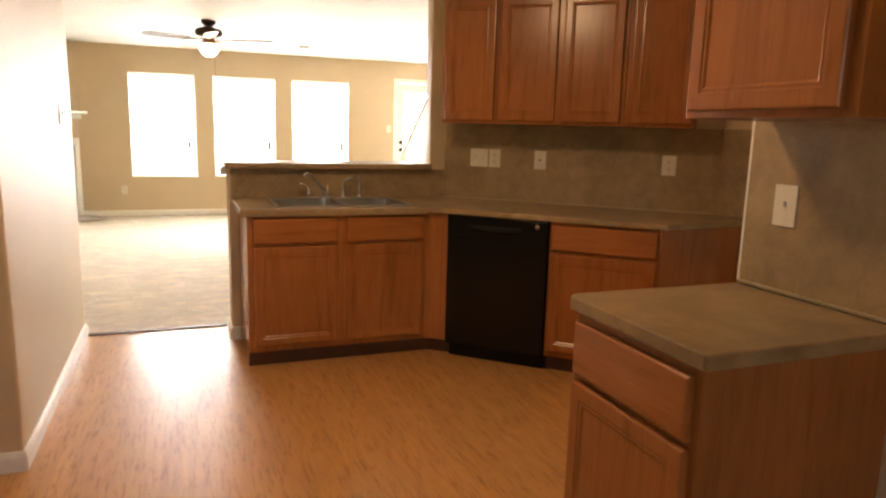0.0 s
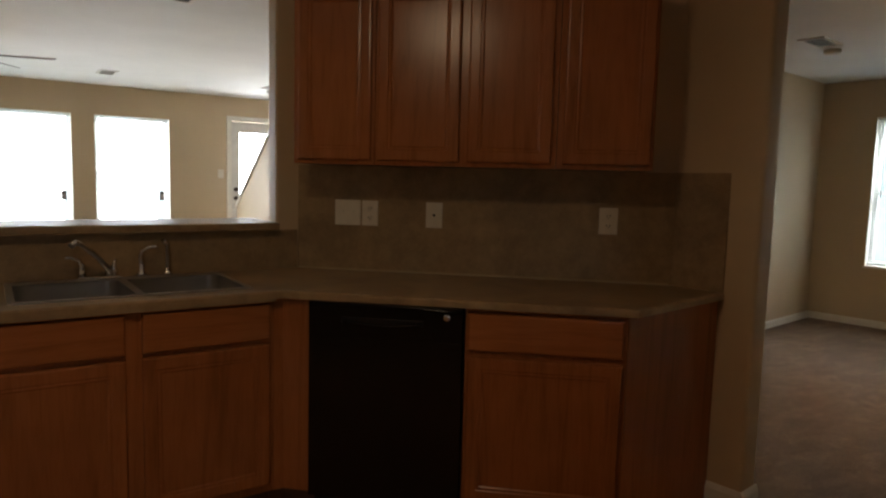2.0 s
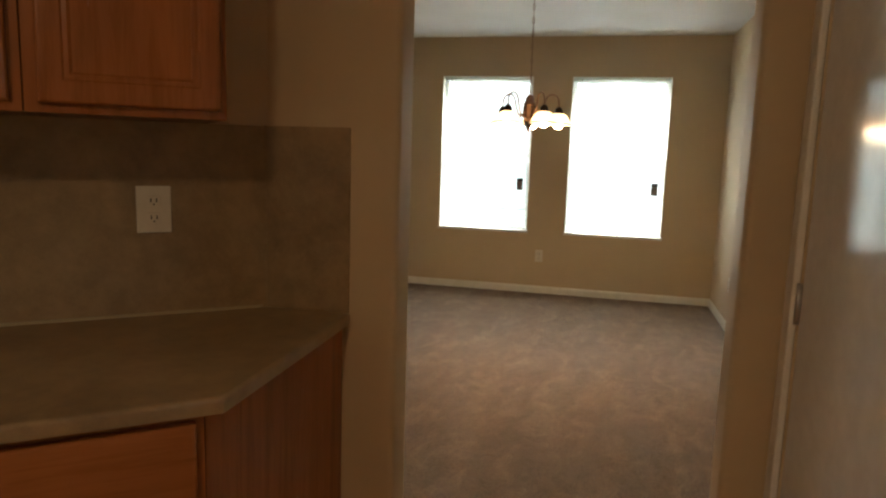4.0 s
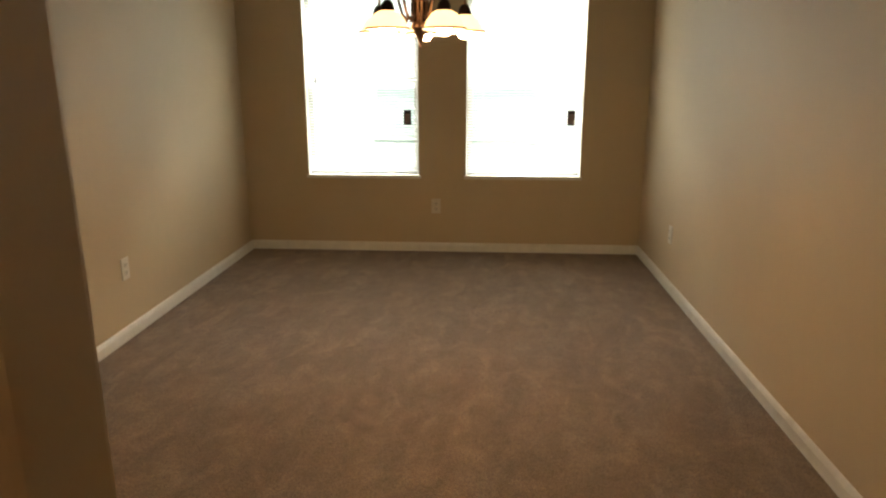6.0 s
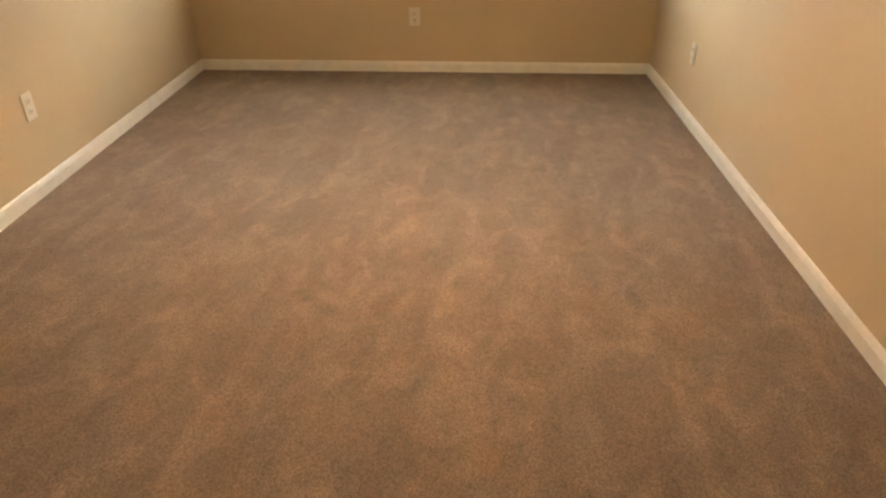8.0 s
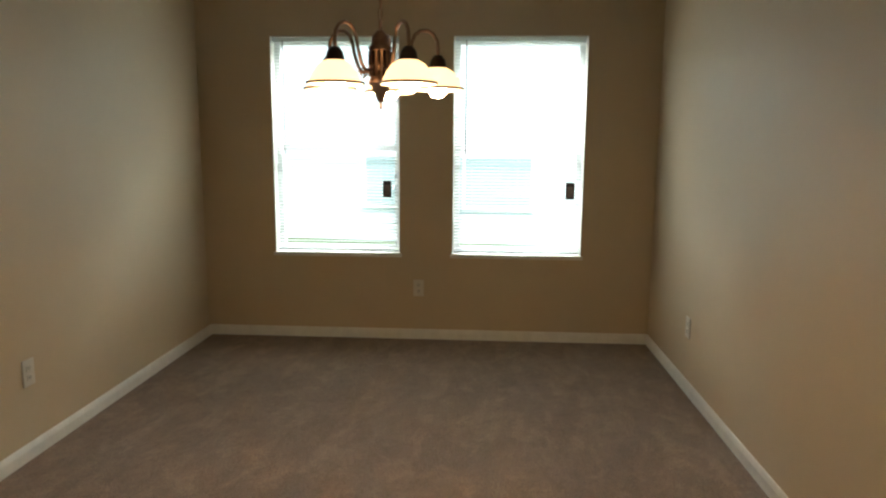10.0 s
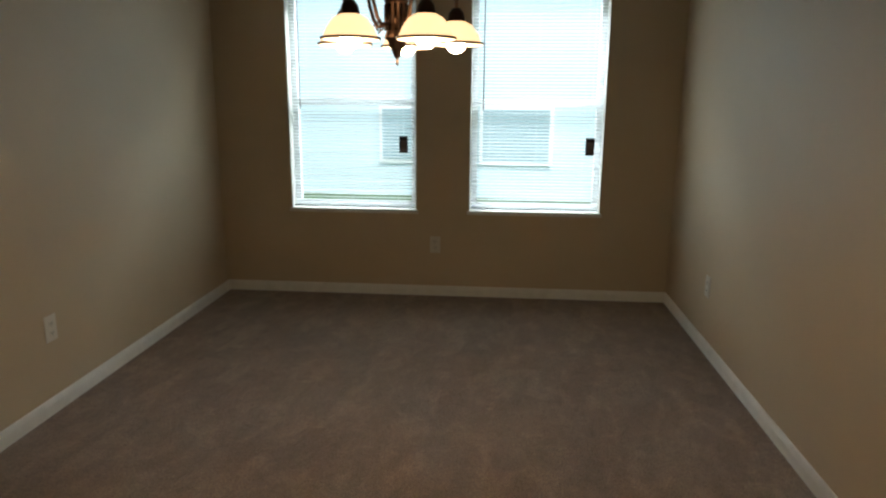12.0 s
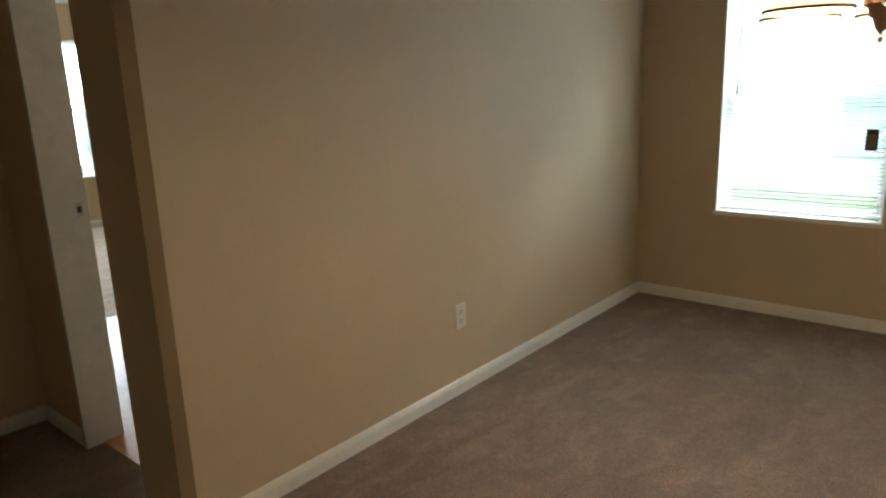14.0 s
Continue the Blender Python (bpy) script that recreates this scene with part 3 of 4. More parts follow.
badge = part("badge", bd, CHROME, dw, "round silver badge")
badge.matrix_local = pose(0.525, -0.034, 0.835, 90)
part("kick_plate", boxes((0.004, 0.581, 0.04, 0.055, 0.0, 0.1)), BLACKM, dw)

# ---- sink and taps ----
sk = thing("sink", pose(0, 0, -0.026), "stainless steel double-bowl sink set in the worktop", "sink")
rim = bmesh.new()
mid = 1.4225
for b in ((hx0 - 0.018, hx1 + 0.018, hy0 - 0.018, hy0 + 0.004), (hx0 - 0.018, hx1 + 0.018, hy1 - 0.004, hy1 + 0.065), (hx0 - 0.018, hx0 + 0.004, hy0, hy1), (hx1 - 0.004, hx1 + 0.018, hy0, hy1), (mid - 0.014, mid + 0.014, hy0, hy1)):
    box(rim, *b, 0.9155, 0.921)
part("rim", rim, STEEL, sk)
for bx0, bx1 in ((hx0 + 0.004, mid - 0.014), (mid + 0.014, hx1 - 0.004)):
    bw = bmesh.new()
    box(bw, bx0, bx1, hy0 + 0.004, hy1 - 0.004, 0.735, 0.919)
    bmesh.ops.delete(bw, geom=[f for f in bw.faces if f.normal.z > 0.9], context="FACES")
    bmesh.ops.bevel(bw, geom=[e for e in bw.edges if len(e.link_faces) == 2], offset=0.05, segments=5, affect="EDGES", profile=0.5)
    for f in bw.faces:
        f.smooth = True
    bmesh.ops.reverse_faces(bw, faces=bw.faces)
    bowl = part("bowl", bw, STEEL, sk)
    dr = part("drain", lathe([(0.0, 0.738), (0.04, 0.738), (0.043, 0.741), (0.03, 0.737), (0.0, 0.7375)], 20, ((bx0 + bx1) / 2, 3.84)), CHROME, bowl)

fc = thing("faucet", pose(1.325, 4.09, 0.895) @ Matrix.Scale(0.87, 4), "chrome kitchen faucet with lever handle and side handle", "faucet")
part("base_plate", boxes((-0.06, 0.12, -0.025, 0.025, 0, 0.012), bevel=0.005), CHROME, fc)
part("spout", tube([(0.07, 0, 0.01), (0.068, -0.005, 0.04), (0.02, -0.05, 0.10), (-0.05, -0.11, 0.165), (-0.075, -0.13, 0.178), (-0.095, -0.145, 0.165)], [0.019, 0.017, 0.013, 0.012, 0.013, 0.013]), CHROME, fc)
part("handle", tube([(-0.04, 0, 0.01), (-0.04, 0, 0.06), (-0.05, 0.0, 0.085), (-0.085, -0.01, 0.1), (-0.11, -0.015, 0.1)], [0.016, 0.014, 0.009, 0.007, 0.006]), CHROME, fc)
part("side_handle", tube([(0.09, 0, 0.01), (0.09, 0, 0.05), (0.095, 0.0, 0.08), (0.10, 0.0, 0.085)], [0.014, 0.012, 0.007, 0.004]), CHROME, fc)
sp = thing("tap", pose(1.505, 4.09, 0.895), "small chrome gooseneck tap beside the faucet", "faucet")
part("base", lathe([(0.0, 0), (0.022, 0), (0.02, 0.012), (0.012, 0.02), (0.012, 0.05), (0.0, 0.05)], 18), CHROME, sp)
part("spout", tube([(0, 0, 0.04), (-0.005, 0, 0.08), (0.0, -0.01, 0.105), (0.025, -0.02, 0.12), (0.06, -0.03, 0.125)], [0.010, 0.009, 0.008, 0.008, 0.007]), CHROME, sp)
sy = thing("side_sprayer", pose(1.605, 4.09, 0.895), "slim chrome side sprayer standing by the sink", "sprayer")
part("collar", lathe([(0.0, 0), (0.02, 0), (0.018, 0.012), (0.013, 0.02), (0.0, 0.02)], 16), CHROME, sy)
part("wand", tube([(0, 0, 0.015), (0, 0, 0.1), (0, -0.002, 0.13), (-0.02, -0.012, 0.145)], [0.009, 0.01, 0.012, 0.01]), CHROME, sy)


# ---- wall plates ----
def plate(m, w, kind, label):
    """A wall plate facing local -y, centred on the origin."""
    h = 0.116
    ob = thing("outlet" if kind in ("outlet", "cable") else "light_switch", m, label, "outlet" if kind in ("outlet", "cable") else "switch", "wall plates")
    part("plate", boxes((-w / 2, w / 2, -0.006, 0.0, -h / 2, h / 2), bevel=0.0025), PLATE, ob)
    if kind == "outlet":
        for z in (0.021, -0.021):
            sockbm = boxes((-0.016, 0.016, -0.008, -0.005, z - 0.014, z + 0.014), bevel=0.002)
            sk_ = part("socket", sockbm, PLATE, ob)
            part("slots", boxes((-0.008, -0.005, -0.0085, -0.007, z - 0.003, z + 0.007), (0.005, 0.008, -0.0085, -0.007, z - 0.003, z + 0.007), (-0.002, 0.002, -0.0085, -0.007, z - 0.010, z - 0.006)), SLOT, sk_, "dark plug slots")
    elif kind == "cable":
        cj = part("jack", lathe([(0, 0), (0.006, 0), (0.006, 0.008), (0, 0.008)], 12), SLOT, ob)
        cj.matrix_local = pose(0, -0.005, 0, 90)
    else:
        n = max(1, round(w / 0.06))
        for k in range(n):
            x = (k - (n - 1) / 2) * 0.046
            part("toggle", boxes((x - 0.005, x + 0.005, -0.016, -0.005, -0.003, 0.012), bevel=0.002), PLATE, ob)
    return ob


def on_slant(s, z):
    return slant_pose(s, 0.0065, z)


plate(on_slant(0.247, 1.157), 0.122, "switch", "white double light switch on the backsplash")
plate(on_slant(0.353, 1.157), 0.076, "outlet", "white power outlet on the backsplash")
plate(on_slant(0.653, 1.157), 0.076, "cable", "white cable jack plate on the backsplash")
plate(on_slant(1.424, 1.157), 0.08, "outlet", "white power outlet on the backsplash")
plate(pose(2.1415, 1.345, 1.142, 0, 0, -90), 0.076, "switch", "white light switch over the short counter")
plate(pose(-0.0295, 4.10, 1.355, 0, 0, 90), 0.076, "switch", "white light switch on the kitchen wall")
plate(pose(-0.215, LIV_Y - 0.0005, 0.375, 0, 0, 0), 0.076, "outlet", "white power outlet under the living room window")
plate(pose(3.665, LIV_Y - 0.0005, 1.33, 0, 0, 0), 0.076, "switch", "white light switch beside the back door")
plate(DM @ pose(DIN_X - 0.0005, 3.27, 0.385, 0, 0, -90), 0.072, "outlet", "white power outlet between the dining windows")
plate(DM @ pose(6.268, 4.7625, 0.395, 0, 0, 0), 0.072, "outlet", "white power outlet on the dining wall")
plate(DM @ pose(7.306, 1.6845, 0.382, 0, 0, 180), 0.072, "outlet", "white power outlet on the dining wall")


# ---- windows and blinds ----
def window(name, m, w, h, slat_parts, wand_side, tag_at):
    """A single-hung vinyl window in a hole w wide; local x along the wall, y outwards, z up from the sill."""
    win = tagged(new(name), "white vinyl single-hung window", "window", "", "structure")
    win.matrix_world = m
    part("window_sill", boxes((-0.012, w + 0.012, -0.012, 0.135, -0.02, 0.004), bevel=0.004), TRIM, win, "thin white window sill")
    part("reveal", boxes((0.0, 0.004, 0.002, 0.09, 0.004, h), (w - 0.004, w, 0.002, 0.09, 0.004, h), (0.004, w - 0.004, 0.002, 0.09, h - 0.004, h)), TRIM, win)
    part("window_frame", boxes((0.004, 0.045, 0.09, 0.138, 0.004, h), (w - 0.045, w - 0.004, 0.09, 0.138, 0.004, h), (0.045, w - 0.045, 0.09, 0.138, h - 0.045, h), (0.045, w - 0.045, 0.09, 0.138, 0.004, 0.05)), VINYLW, win)
    part("sash_rail", boxes((0.045, w - 0.045, 0.088, 0.12, h * 0.5 - 0.022, h * 0.5 + 0.022), bevel=0.003), VINYLW, win)
    for a, b in ((0.05, h * 0.5 - 0.022), (h * 0.5 + 0.022, h - 0.045)):
        p = part("pane", boxes((0.045, w - 0.045, 0.104, 0.108, a, b)), GLASS, win)
        p.visible_shadow = False
    bl = thing("window_blind", m, "white mini blind with thin level slats, lowered", "blind", "window blinds")
    part("headrail", boxes((0.012, w - 0.012, 0.012, 0.05, h - 0.035, h - 0.006), bevel=0.003), SLAT, bl)
    part("bottom_rail", boxes((0.014, w - 0.014, 0.016, 0.044, 0.012, 0.03), bevel=0.004), SLAT, bl)
    n = int((h - 0.075) / 0.0215)
    sm = bmesh.new()
    rows = []
    for x in (0.014, w - 0.014):
        rows.append([sm.verts.new((x, 0.0125 * t, 0.0012 - 0.0018 * abs(t) ** 2)) for t in (-1, -0.5, 0, 0.5, 1)])
    for k in range(4):
        sm.faces.new((rows[0][k], rows[0][k + 1], rows[1][k + 1], rows[1][k]))
    r = bmesh.ops.solidify(sm, geom=list(sm.faces), thickness=0.0006)
    tilt = Euler((radians(13), 0, 0)).to_matrix().to_4x4()
    if slat_parts:
        me = mesh_of("slat", sm, SLAT)
        for k in range(n):
            ob = new("slat", me)
            ob.parent = bl
            ob.matrix_local = Matrix.Translation((0, 0.03, 0.04 + 0.0215 * k)) @ tilt
    else:
        src = [(v.co.copy()) for v in sm.verts]
        faces = [[v.index for v in f.verts] for f in sm.faces]
        sm.verts.index_update()
        faces = [[v.index for v in f.verts] for f in sm.faces]
        sm.free()
        vs, fs = [], []
        for k in range(n):
            mt = Matrix.Translation((0, 0.03, 0.04 + 0.0215 * k)) @ tilt
            fs += [[i + len(vs) for i in f] for f in faces]
            vs += [tuple(mt @ c) for c in src]
        me = bpy.data.meshes.new("slats")
        me.from_pydata(vs, [], fs)
        me.materials.append(SLAT)
        ob = new("slats", me)
        ob.parent = bl
        tagged(ob, kind="stuff")
    cords = bmesh.new()
    for cx in (0.13, w / 2, w - 0.13):
        tube([(cx, 0.03, 0.02), (cx, 0.03, h - 0.03)], 0.0009, 5, cords)
    part("ladder_cords", cords, SLAT, bl)
    wx = 0.085 if wand_side < 0 else w - 0.085
    part("wand", tube([(wx, 0.008, h - 0.03), (wx, 0.004, h - 0.78)], 0.004, 6), TAG, bl, "thin dark tilt wand")
    if tag_at:
        cord = tube([(tag_at, 0.006, h - 0.03), (tag_at, 0.006, 0.505)], 0.0012, 5)
        part("pull_cord", cord, SLAT, bl)
        tg = part("cord_tag", boxes((tag_at - 0.029, tag_at + 0.029, 0.003, 0.007, 0.392, 0.505), bevel=0.0015), TAG, bl, "dark warning tag on the cord")
        part("tag_window", boxes((tag_at - 0.021, tag_at + 0.021, 0.0015, 0.003, 0.404, 0.478)), TAGL, tg)
    return win


for k, (a, b) in enumerate(LIV_WINS):
    window(f"window_{k + 1}", pose(a, LIV_Y, WIN_Z0), b - a, WIN_Z1 - WIN_Z0, False, -1, (b - a) - 0.1)
for k, (a, b) in enumerate(DIN_WINS):
    window(f"window_{k + 5}", DM @ pose(DIN_X, b, DIN_Z0, 0, 0, -90), b - a, DIN_Z1 - DIN_Z0, True, -1, (b - a) - 0.088)

# ---- back door, stairs and fireplace of the living room ----
bd_ = tagged(new("door_1"), "white back door with a large glass pane", "door", "", "structure")
bd_.matrix_world = pose(BDOOR[0], LIV_Y, 0)
dwid = BDOOR[1] - BDOOR[0]
part("casing", boxes((-0.065, 0.0, -0.018, 0.0, 0, 2.115), (dwid, dwid + 0.065, -0.018, 0.0, 0, 2.115), (0.0, dwid, -0.018, 0.0, 2.05, 2.115), bevel=0.004), TRIM, bd_)
part("leaf", boxes((0.01, 0.12, 0.03, 0.07, 0.01, 2.04), (dwid - 0.12, dwid - 0.01, 0.03, 0.07, 0.01, 2.04), (0.12, dwid - 0.12, 0.03, 0.07, 1.9, 2.04), (0.12, dwid - 0.12, 0.03, 0.07, 0.01, 0.9)), DOORPAINT, bd_)
gp = part("pane", boxes((0.12, dwid - 0.12, 0.048, 0.052, 0.9, 1.9)), GLASS, bd_)
gp.visible_shadow = False
for z in (1.12, 1.0):
    kb = part("knob" if z < 1.1 else "deadbolt", lathe([(0, 0), (0.028, 0), (0.028, 0.008), (0.012, 0.015), (0.012, 0.03), (0.026, 0.04), (0.024, 0.06), (0, 0.066)], 18), BRONZE, bd_)
    kb.matrix_local = pose(0.065, 0.03, z, 90)

# stairs rise towards the kitchen behind a sloping knee wall
st = thing("staircase", Matrix.Translation((0.65, 0.5, 0)) @ Matrix.Diagonal((0.961, 0.961, 0.971, 1)) @ Matrix.Translation((-0.65, -0.5, 0)), "carpeted stairs behind a tan knee wall with a white sloping cap", "stairs")
kw = bmesh.new()
pts = [(10.33, 0.0), (10.33, 0.92), (8.2, 2.44), (5.99, 2.44), (5.99, 0.0)]
a_ = [kw.verts.new((3.85, y, z)) for y, z in pts]
b_ = [kw.verts.new((3.95, y, z)) for y, z in pts]
kw.faces.new(a_)
kw.faces.new(b_[::-1])
for i in range(5):
    kw.faces.new((a_[i], b_[i], b_[(i + 1) % 5], a_[(i + 1) % 5]))
bmesh.ops.recalc_face_normals(kw, faces=kw.faces)
part("knee_wall", kw, WALL, st)
cap = bmesh.new()
d_ = Vector((0, 8.2 - 10.33, 2.44 - 0.92))
nrm = Vector((0, -d_.z, d_.y)).normalized() * -1
p0, p1 = Vector((0, 10.36, 0.925 - 0.02)), Vector((0, 8.25, 2.415))
q = []
for p in (p0, p1):
    for x in (3.825, 3.975):
        for t in (0.0, 0.03):
            q.append(cap.verts.new((x, p.y + nrm.y * t, p.z + nrm.z * t)))
for f in ((0, 1, 3, 2), (4, 6, 7, 5), (0, 4, 5, 1), (2, 3, 7, 6), (1, 5, 7, 3), (0, 2, 6, 4)):
    cap.faces.new([q[i] for i in f])
bmesh.ops.recalc_face_normals(cap, faces=cap.faces)
part("cap", cap, TRIM, st, "white sloping cap rail")
for k in range(12):
    y1 = 10.25 - 0.26 * k
    part("step", boxes((3.955, 4.85, y1 - 0.29, y1, 0.18 * k, 0.18 * (k + 1)), bevel=0.012), CARPET_L, st)

fp = thing("fireplace", pose(-0.745, LIV_Y, 0, 0, 0, 45), "corner fireplace with white mantel and grey tile surround", "fireplace")
L_ = 2.26
part("chimney_breast", boxes((-L_, 0.0, 0.0, 0.1, 0, H)), WALL, fp)
fpw = 1.95
part("tile_surround", boxes((-0.39, -0.10, -0.02, -0.001, 0, 1.0), (-fpw + 0.1, -fpw + 0.47, -0.02, -0.001, 0, 1.0), bevel=0.002), TILE, fp)
tiles = bmesh.new()
for k in range(4):
    for j in range(2):
        x = -0.10 - 0.144 * (j + 1)
        box(tiles, x, x + 0.141, -0.026, -0.02, 0.248 * k + 0.002, 0.248 * k + 0.245, bevel=0.002)
part("tiles", tiles, TILE, fp, "grey square tiles")
part("firebox", boxes((-fpw + 0.47, -0.39, -0.018, -0.001, 0.02, 0.80)), BLACKM, fp, "black firebox opening")
part("tile_header", boxes((-fpw + 0.47, -0.39, -0.02, -0.001, 0.80, 1.0), bevel=0.002), TILE, fp)
for x in (-0.1, -fpw):
    part("pilaster", boxes((x, x + 0.07, -0.04, 0.0, 0, 1.07), bevel=0.004), TRIM, fp)
part("lintel", boxes((-fpw, -0.03, -0.042, 0.0, 1.0, 1.09), bevel=0.004), TRIM, fp)
mn = part("mantel_shelf", boxes((-fpw - 0.08, 0.0, -0.2, 0.0, 1.415, 1.455), bevel=0.006), TRIM, fp)
part("crown", boxes((-fpw - 0.03, -0.03, -0.12, 0.0, 1.345, 1.415), bevel=0.015), TRIM, mn)
part("hearth", boxes((-fpw, 0.05, -0.42, -0.04, 0.008, 0.03), bevel=0.004), TILE, fp)

# ---- ceiling fan ----
fan = thing("ceiling_fan", pose(0.87, 7.55, H), "dark bronze ceiling fan with five blades and a lit bowl", "ceiling fan")
part("canopy", lathe([(0, 0), (0.075, 0), (0.07, -0.03), (0.05, -0.05), (0.03, -0.06), (0, -0.06)], 24), BRONZE, fan)
part("motor", lathe([(0, -0.055), (0.05, -0.06), (0.125, -0.085), (0.14, -0.115), (0.13, -0.15), (0.09, -0.17), (0.06, -0.18), (0, -0.18)], 28), BRONZE, fan)
part("switch_housing", lathe([(0, -0.175), (0.06, -0.18), (0.065, -0.21), (0.075, -0.235), (0, -0.235)], 24), BRASSY, fan)
part("bowl", lathe([(0.0, -0.36), (0.03, -0.358), (0.065, -0.335), (0.095, -0.29), (0.105, -0.245), (0.1, -0.24), (0, -0.238)], 28), DOME, fan, "frosted lit glass bowl")
part("finial", lathe([(0, -0.355), (0.014, -0.36), (0.012, -0.375), (0, -0.385)], 12), BRONZE, fan)
for k in range(5):
    a = radians(54 + 72 * k)
    bm_ = bmesh.new()
    prof = [(0.2, 0.045), (0.3, 0.058), (0.5, 0.068), (0.6, 0.064), (0.645, 0.045), (0.66, 0.0)]
    out = [(x, y) for x, y in prof] + [(x, -y) for x, y in reversed(prof[:-1])]
    top = [bm_.verts.new((x, y, 0.003)) for x, y in out]
    bot = [bm_.verts.new((x, y, -0.003)) for x, y in out]
    bm_.faces.new(top)
    bm_.faces.new(bot[::-1])
    for i in range(len(out)):
        j = (i + 1) % len(out)
        bm_.faces.new((top[i], bot[i], bot[j], top[j]))
    bmesh.ops.recalc_face_normals(bm_, faces=bm_.faces)
    bl_ = part("blade", bm_, BLADE, fan)
    bl_.matrix_local = Matrix.Translation((0, 0, -0.185)) @ Matrix.Rotation(a, 4, "Z") @ Matrix.Rotation(radians(12), 4, "X")
    ir = part("blade_iron", boxes((0.07, 0.24, -0.02, 0.02, -0.006, 0.0), bevel=0.002), BRONZE, bl_)
ch = bmesh.new()
tube([(0.05, -0.03, -0.23), (0.05, -0.03, -0.6)], 0.0018, 5, ch)
part("pull_chain", ch, BRONZE, fan)
part("chain_fob", lathe([(0, -0.6), (0.008, -0.605), (0.011, -0.63), (0.006, -0.655), (0, -0.658)], 12, (0.05, -0.03)), BRONZE, fan)


# ---- ceiling vents ----
def ceiling_vent(x, y, w, d, rz, top=H):
    v = thing("ceiling_vent", pose(x, y, top, 0, 0, rz), "white louvred ceiling vent", "vent", "ceiling vents")
    part("frame", boxes((-w / 2, w / 2, -d / 2, -d / 2 + 0.025, -0.01, 0), (-w / 2, w / 2, d / 2 - 0.025, d / 2, -0.01, 0), (-w / 2, -w / 2 + 0.025, -d / 2, d / 2, -0.01, 0), (w / 2 - 0.025, w / 2, -d / 2, d / 2, -0.01, 0)), TRIM, v)
    part("backing", boxes((-w / 2 + 0.02, w / 2 - 0.02, -d / 2 + 0.02, d / 2 - 0.02, -0.003, -0.001)), SLOT, v)
    n = 7
    for k in range(n):
        yy = -d / 2 + 0.03 + (d - 0.06) * (k + 0.5) / n
        s_ = part("slat", boxes((-w / 2 + 0.022, w / 2 - 0.022, -0.007, 0.007, -0.0008, 0.0008)), TRIM, v)
        s_.matrix_local = pose(0, yy, -0.007, 35)


ceiling_vent(1.99, 5.43, 0.2, 0.34, 0)
ceiling_vent(2.12, 9.2, 0.18, 0.34, 0)
ceiling_vent(5.945, 3.713, 0.34, 0.18, 6.5, DH * 0.971)
sd = thing("smoke_detector", pose(4.0, 9.4, H), "white round smoke detector", "smoke detector")
part("base", lathe([(0, 0), (0.065, 0), (0.065, -0.02), (0.055, -0.035), (0.0, -0.038)], 24), PLATE, sd)
sd2 = thing("smoke_detector", pose(6.3, 3.8, DH * 0.971), "white round smoke detector", "smoke detector")
part("base", lathe([(0, 0), (0.06, 0), (0.06, -0.02), (0.05, -0.033), (0.0, -0.036)], 24), PLATE, sd2)

# kitchen ceiling light, seen as a reflection on the cabinet doors
kl = thing("ceiling_light", pose(0.95, 2.18, H), "round frosted glass ceiling light", "ceiling light")
part("rim", lathe([(0, 0), (0.17, 0), (0.172, -0.02), (0.16, -0.03), (0, -0.03)], 32), STEEL, kl)
part("dome", lathe([(0, -0.11), (0.06, -0.106), (0.12, -0.08), (0.155, -0.04), (0.158, -0.028), (0, -0.026)], 32), lit("lit_kitchen_dome_glass", (1.0, 0.72, 0.42), 12.5), kl)

# ---- chandelier ----
CH = Vector((5.589, 3.13))
cz, HC, CS = 0.0, (DH - 1.486) / 0.98, 0.98
cd = thing("chandelier", DM @ pose(CH.x, CH.y, 1.486) @ Matrix.Scale(CS, 4), "antique copper chandelier with five lit glass shades", "chandelier")
part("canopy", lathe([(0, HC), (0.06, HC), (0.055, HC - 0.02), (0.03, HC - 0.035), (0, HC - 0.035)], 24), BRASSY, cd)
chain = bmesh.new()
nlink = 19
for k in range(nlink):
    zc = HC - 0.04 - (HC - 0.04 - cz - 0.235) * (k + 0.5) / nlink
    e = (1, 0, 0) if k % 2 else (0, 1, 0)
    pts = arc((0, 0, zc), 1.0, 0, 360, 12, (Vector(e) * 0.006, Vector((0, 0, 0.019))))
    tube(pts, 0.0016, 5, chain)
part("chain", chain, BRASSY, cd)
part("wire", tube([(0.004, 0.003, HC - 0.03), (0.004, -0.003, cz + 0.22)], 0.002, 5), BRASSY, cd)
ring = tube(arc((0, 0, cz + 0.222), 0.016, 0, 360, 16, ((1, 0, 0), (0, 0, 1))), 0.0025, 6)
part("hanging_loop", ring, BRASSY, cd)
part("column", lathe([(0, cz - 0.018), (0.004, cz - 0.014), (0.005, cz - 0.004), (0.003, cz + 0.002), (0.009, cz + 0.008), (0.013, cz + 0.018), (0.017, cz + 0.03), (0.024, cz + 0.034), (0.026, cz + 0.05), (0.034, cz + 0.055), (0.036, cz + 0.06),
                      (0.030, cz + 0.075), (0.031, cz + 0.15), (0.036, cz + 0.158), (0.026, cz + 0.17), (0.024, cz + 0.19), (0.012, cz + 0.205), (0.005, cz + 0.212), (0, cz + 0.212)], 20), BRASSY, cd)
for k in range(12):
    th = radians(30 * k)
    part("flute", tube([(0.0315 * math.cos(th), 0.0315 * math.sin(th), cz + 0.078), (0.0315 * math.cos(th), 0.0315 * math.sin(th), cz + 0.148)], 0.0045, 6), BRONZE if k % 2 else BRASSY, cd)
view_ang = math.degrees(math.atan2(2.822 - CH.y, 3.621 - CH.x))
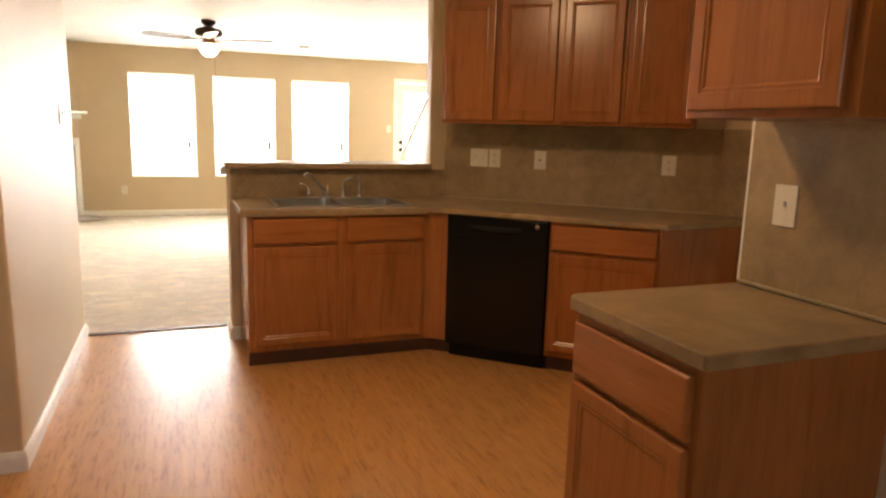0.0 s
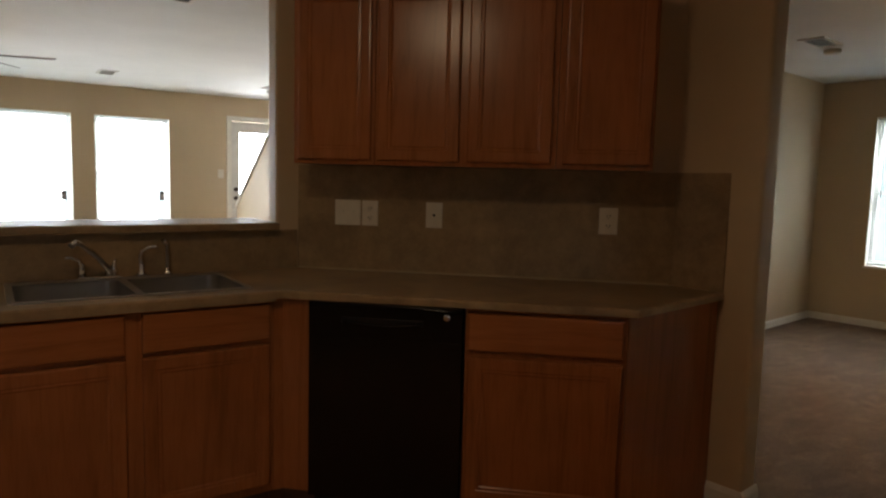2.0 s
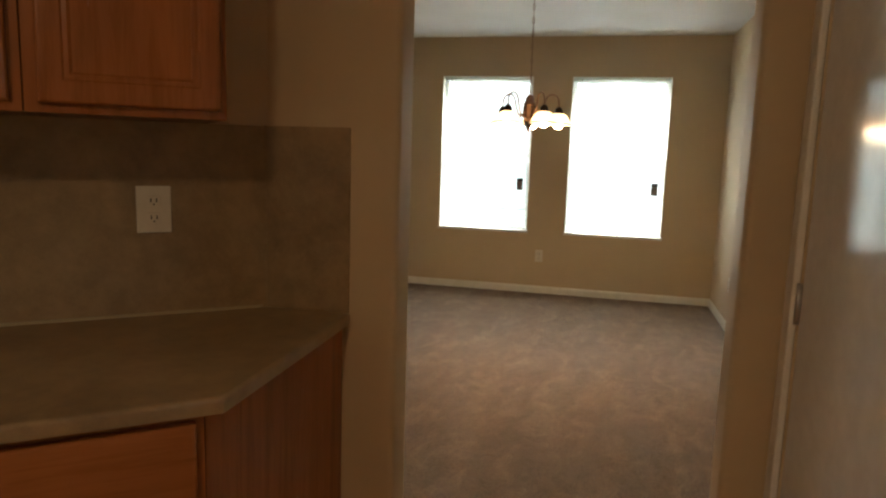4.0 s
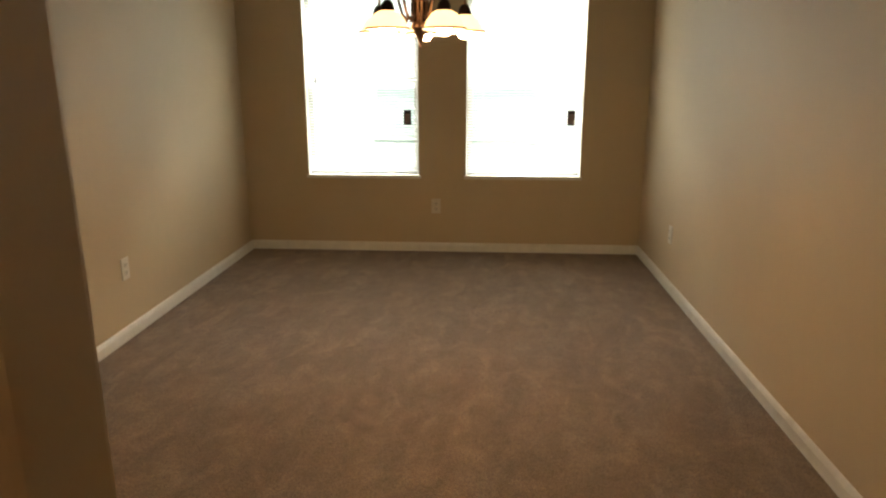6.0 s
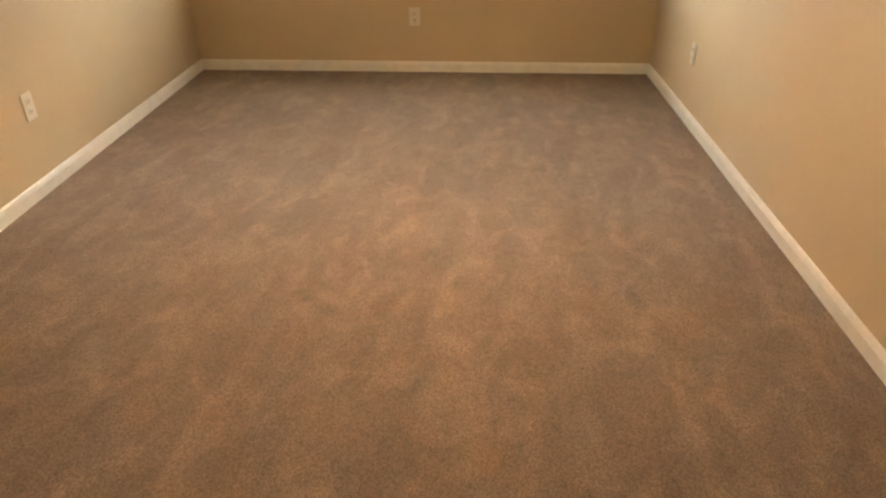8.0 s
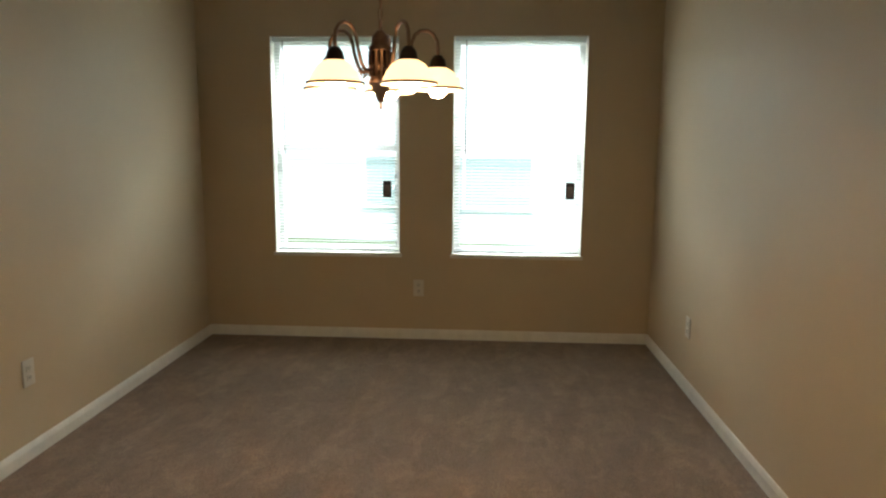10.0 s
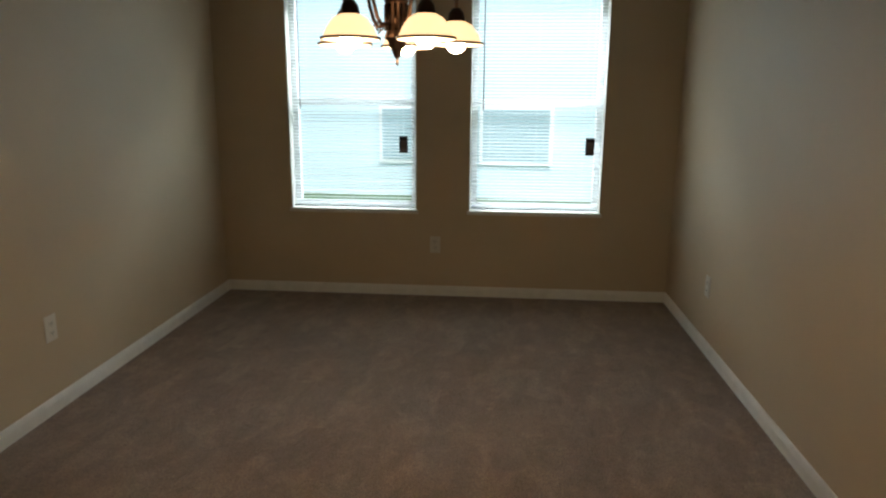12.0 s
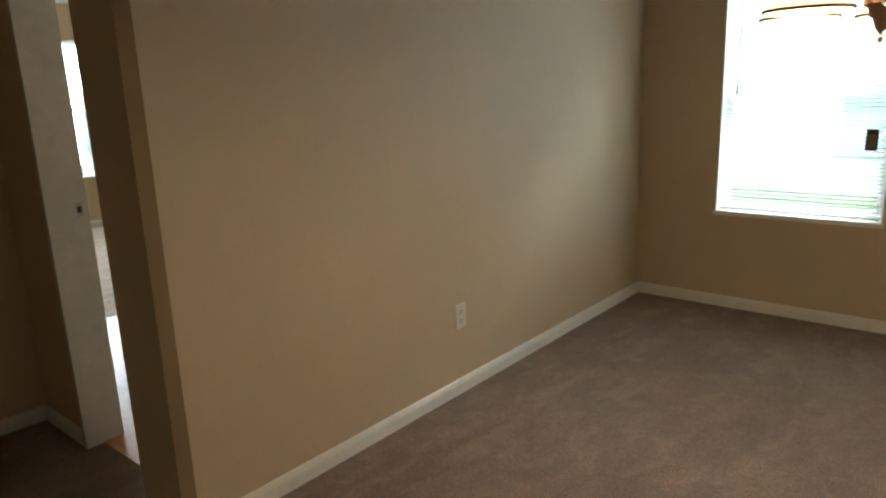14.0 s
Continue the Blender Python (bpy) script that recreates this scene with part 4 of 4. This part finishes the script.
R_ = 0.172
for a in (-46, 26, 98, 170, 242):
    th = radians(view_ang + a)
    e = Vector((math.cos(th), math.sin(th), 0))
    z = Vector((0, 0, 1))
    arm = [e * 0.03 + z * (cz + 0.095), e * 0.06 + z * (cz + 0.092), e * 0.075 + z * (cz + 0.11), e * 0.088 + z * (cz + 0.15)]
    arm += [e * (0.132 - 0.04 * math.cos(radians(t))) + z * (cz + 0.17 + 0.045 * math.sin(radians(t))) for t in (10, 40, 70, 100, 130, 160)]
    arm += [e * R_ + z * (cz + 0.16), e * R_ + z * (cz + 0.135)]
    am = part("arm", tube(arm, 0.0055, 8), BRASSY, cd)
    part("scroll", tube(arc(e * 0.066 + z * (cz + 0.085), 0.013, -60, 240, 12, (e, z)), 0.0028, 6), BRASSY, am)
    c = (e.x * R_, e.y * R_)
    part("socket_cup", lathe([(0, cz + 0.146), (0.012, cz + 0.144), (0.022, cz + 0.13), (0.026, cz + 0.112), (0.028, cz + 0.105), (0, cz + 0.105)], 16, c), BRONZE, cd)
    shade = part("shade", lathe([(0.026, cz + 0.108), (0.045, cz + 0.098), (0.062, cz + 0.075), (0.074, cz + 0.048), (0.077, cz + 0.042), (0.074, cz + 0.044), (0.06, cz + 0.073), (0.043, cz + 0.095), (0.025, cz + 0.105)], 24, c), SHADEG, cd, "frosted amber glass bell shade, lit")
    band = tube([Vector((c[0] + 0.078 * math.cos(2 * math.pi * k / 24), c[1] + 0.078 * math.sin(2 * math.pi * k / 24), cz + 0.047)) for k in range(25)], 0.0035, 6)
    part("shade_band", band, BRONZE, shade, "dark metal band round the shade")
    part("bulb", lathe([(0, cz + 0.02), (0.016, cz + 0.023), (0.027, cz + 0.037), (0.028, cz + 0.052), (0.018, cz + 0.085), (0.012, cz + 0.1), (0, cz + 0.1)], 16, c), BULB, cd, "glowing round bulb")

# ---- pantry door ----
pd = tagged(new("door_2"), "closed white gloss pantry door in a white casing", "door", "", "structure")
pd.matrix_world = PANTRY @ pose(-0.858, 0, 0)
part("casing", boxes((-0.058, 0.0, 0.0, 0.016, 0, 2.10), (0.78, 0.836, 0.0, 0.016, 0, 2.10), (0.0, 0.78, 0.0, 0.016, 2.04, 2.10), bevel=0.005), TRIM, pd)
part("leaf", boxes((0.004, 0.776, -0.04, -0.004, 0.012, 2.034), bevel=0.002), DOORPAINT, pd)
for z in (0.25, 1.02, 1.8):
    part("hinge", tube([(0.777, 0.002, z - 0.045), (0.777, 0.002, z + 0.045)], 0.006, 10), STEEL, pd)
kn = part("door_knob", lathe([(0, 0), (0.032, 0), (0.032, 0.006), (0.013, 0.012), (0.012, 0.03), (0.026, 0.040), (0.03, 0.05), (0.03, 0.072), (0.026, 0.08), (0, 0.082)], 20), STEEL, pd, "brushed steel round knob")
kn.matrix_local = pose(0.05, -0.004, 0.908, -90)
sp_ = thing("strike_plate", DM @ pose(5.05, 5.6745, 1.005), "brass strike plate with dark latch hole", "strike plate")
part("plate", boxes((-0.014, 0.014, -0.002, 0.0, -0.028, 0.028), bevel=0.0005), STEEL, sp_)
part("latch_hole", boxes((-0.008, 0.008, -0.003, -0.002, -0.012, 0.012)), SLOT, sp_)

# ---- outside ----
def house(x, y, w, d, h, rz, label, windows):
    hs = thing("neighbour_house", pose(x, y, -0.25, 0, 0, rz), label, "house")
    part("wall", boxes((-w / 2, w / 2, -d / 2, d / 2, 0, h)), SIDING, hs)
    rf = bmesh.new()
    e = 0.4
    vs = [rf.verts.new(p) for p in ((-w / 2 - e, -d / 2 - e, h), (w / 2 + e, -d / 2 - e, h), (w / 2 + e, d / 2 + e, h), (-w / 2 - e, d / 2 + e, h), (-w / 2 - e, 0, h + 2.2), (w / 2 + e, 0, h + 2.2))]
    for f in ((0, 1, 5, 4), (2, 3, 4, 5), (0, 4, 3), (1, 2, 5), (0, 3, 2, 1)):
        rf.faces.new([vs[i] for i in f])
    part("roof", rf, ROOFM, hs)
    for wx, wz0, wz1 in windows:
        wd = part("window", boxes((wx - 0.58, wx + 0.58, -d / 2 - 0.04, -d / 2 + 0.02, wz0 - 0.06, wz1 + 0.06), bevel=0.01), VINYLW, hs)
        part("pane", boxes((wx - 0.52, wx + 0.52, -d / 2 - 0.05, -d / 2 - 0.04, wz0, wz1)), PANEG, wd)


house(19.0, 3.2, 14, 9, 5.3, -90, "pale blue neighbouring house with grey roof", [(-0.07, 0.6, 1.4), (-1.72, 0.6, 1.4)])
house(2.5, 30.0, 16, 9, 3.0, 0, "pale blue neighbouring house with grey roof", [(-2.2, 1.1, 2.5), (1.6, 1.1, 2.5)])
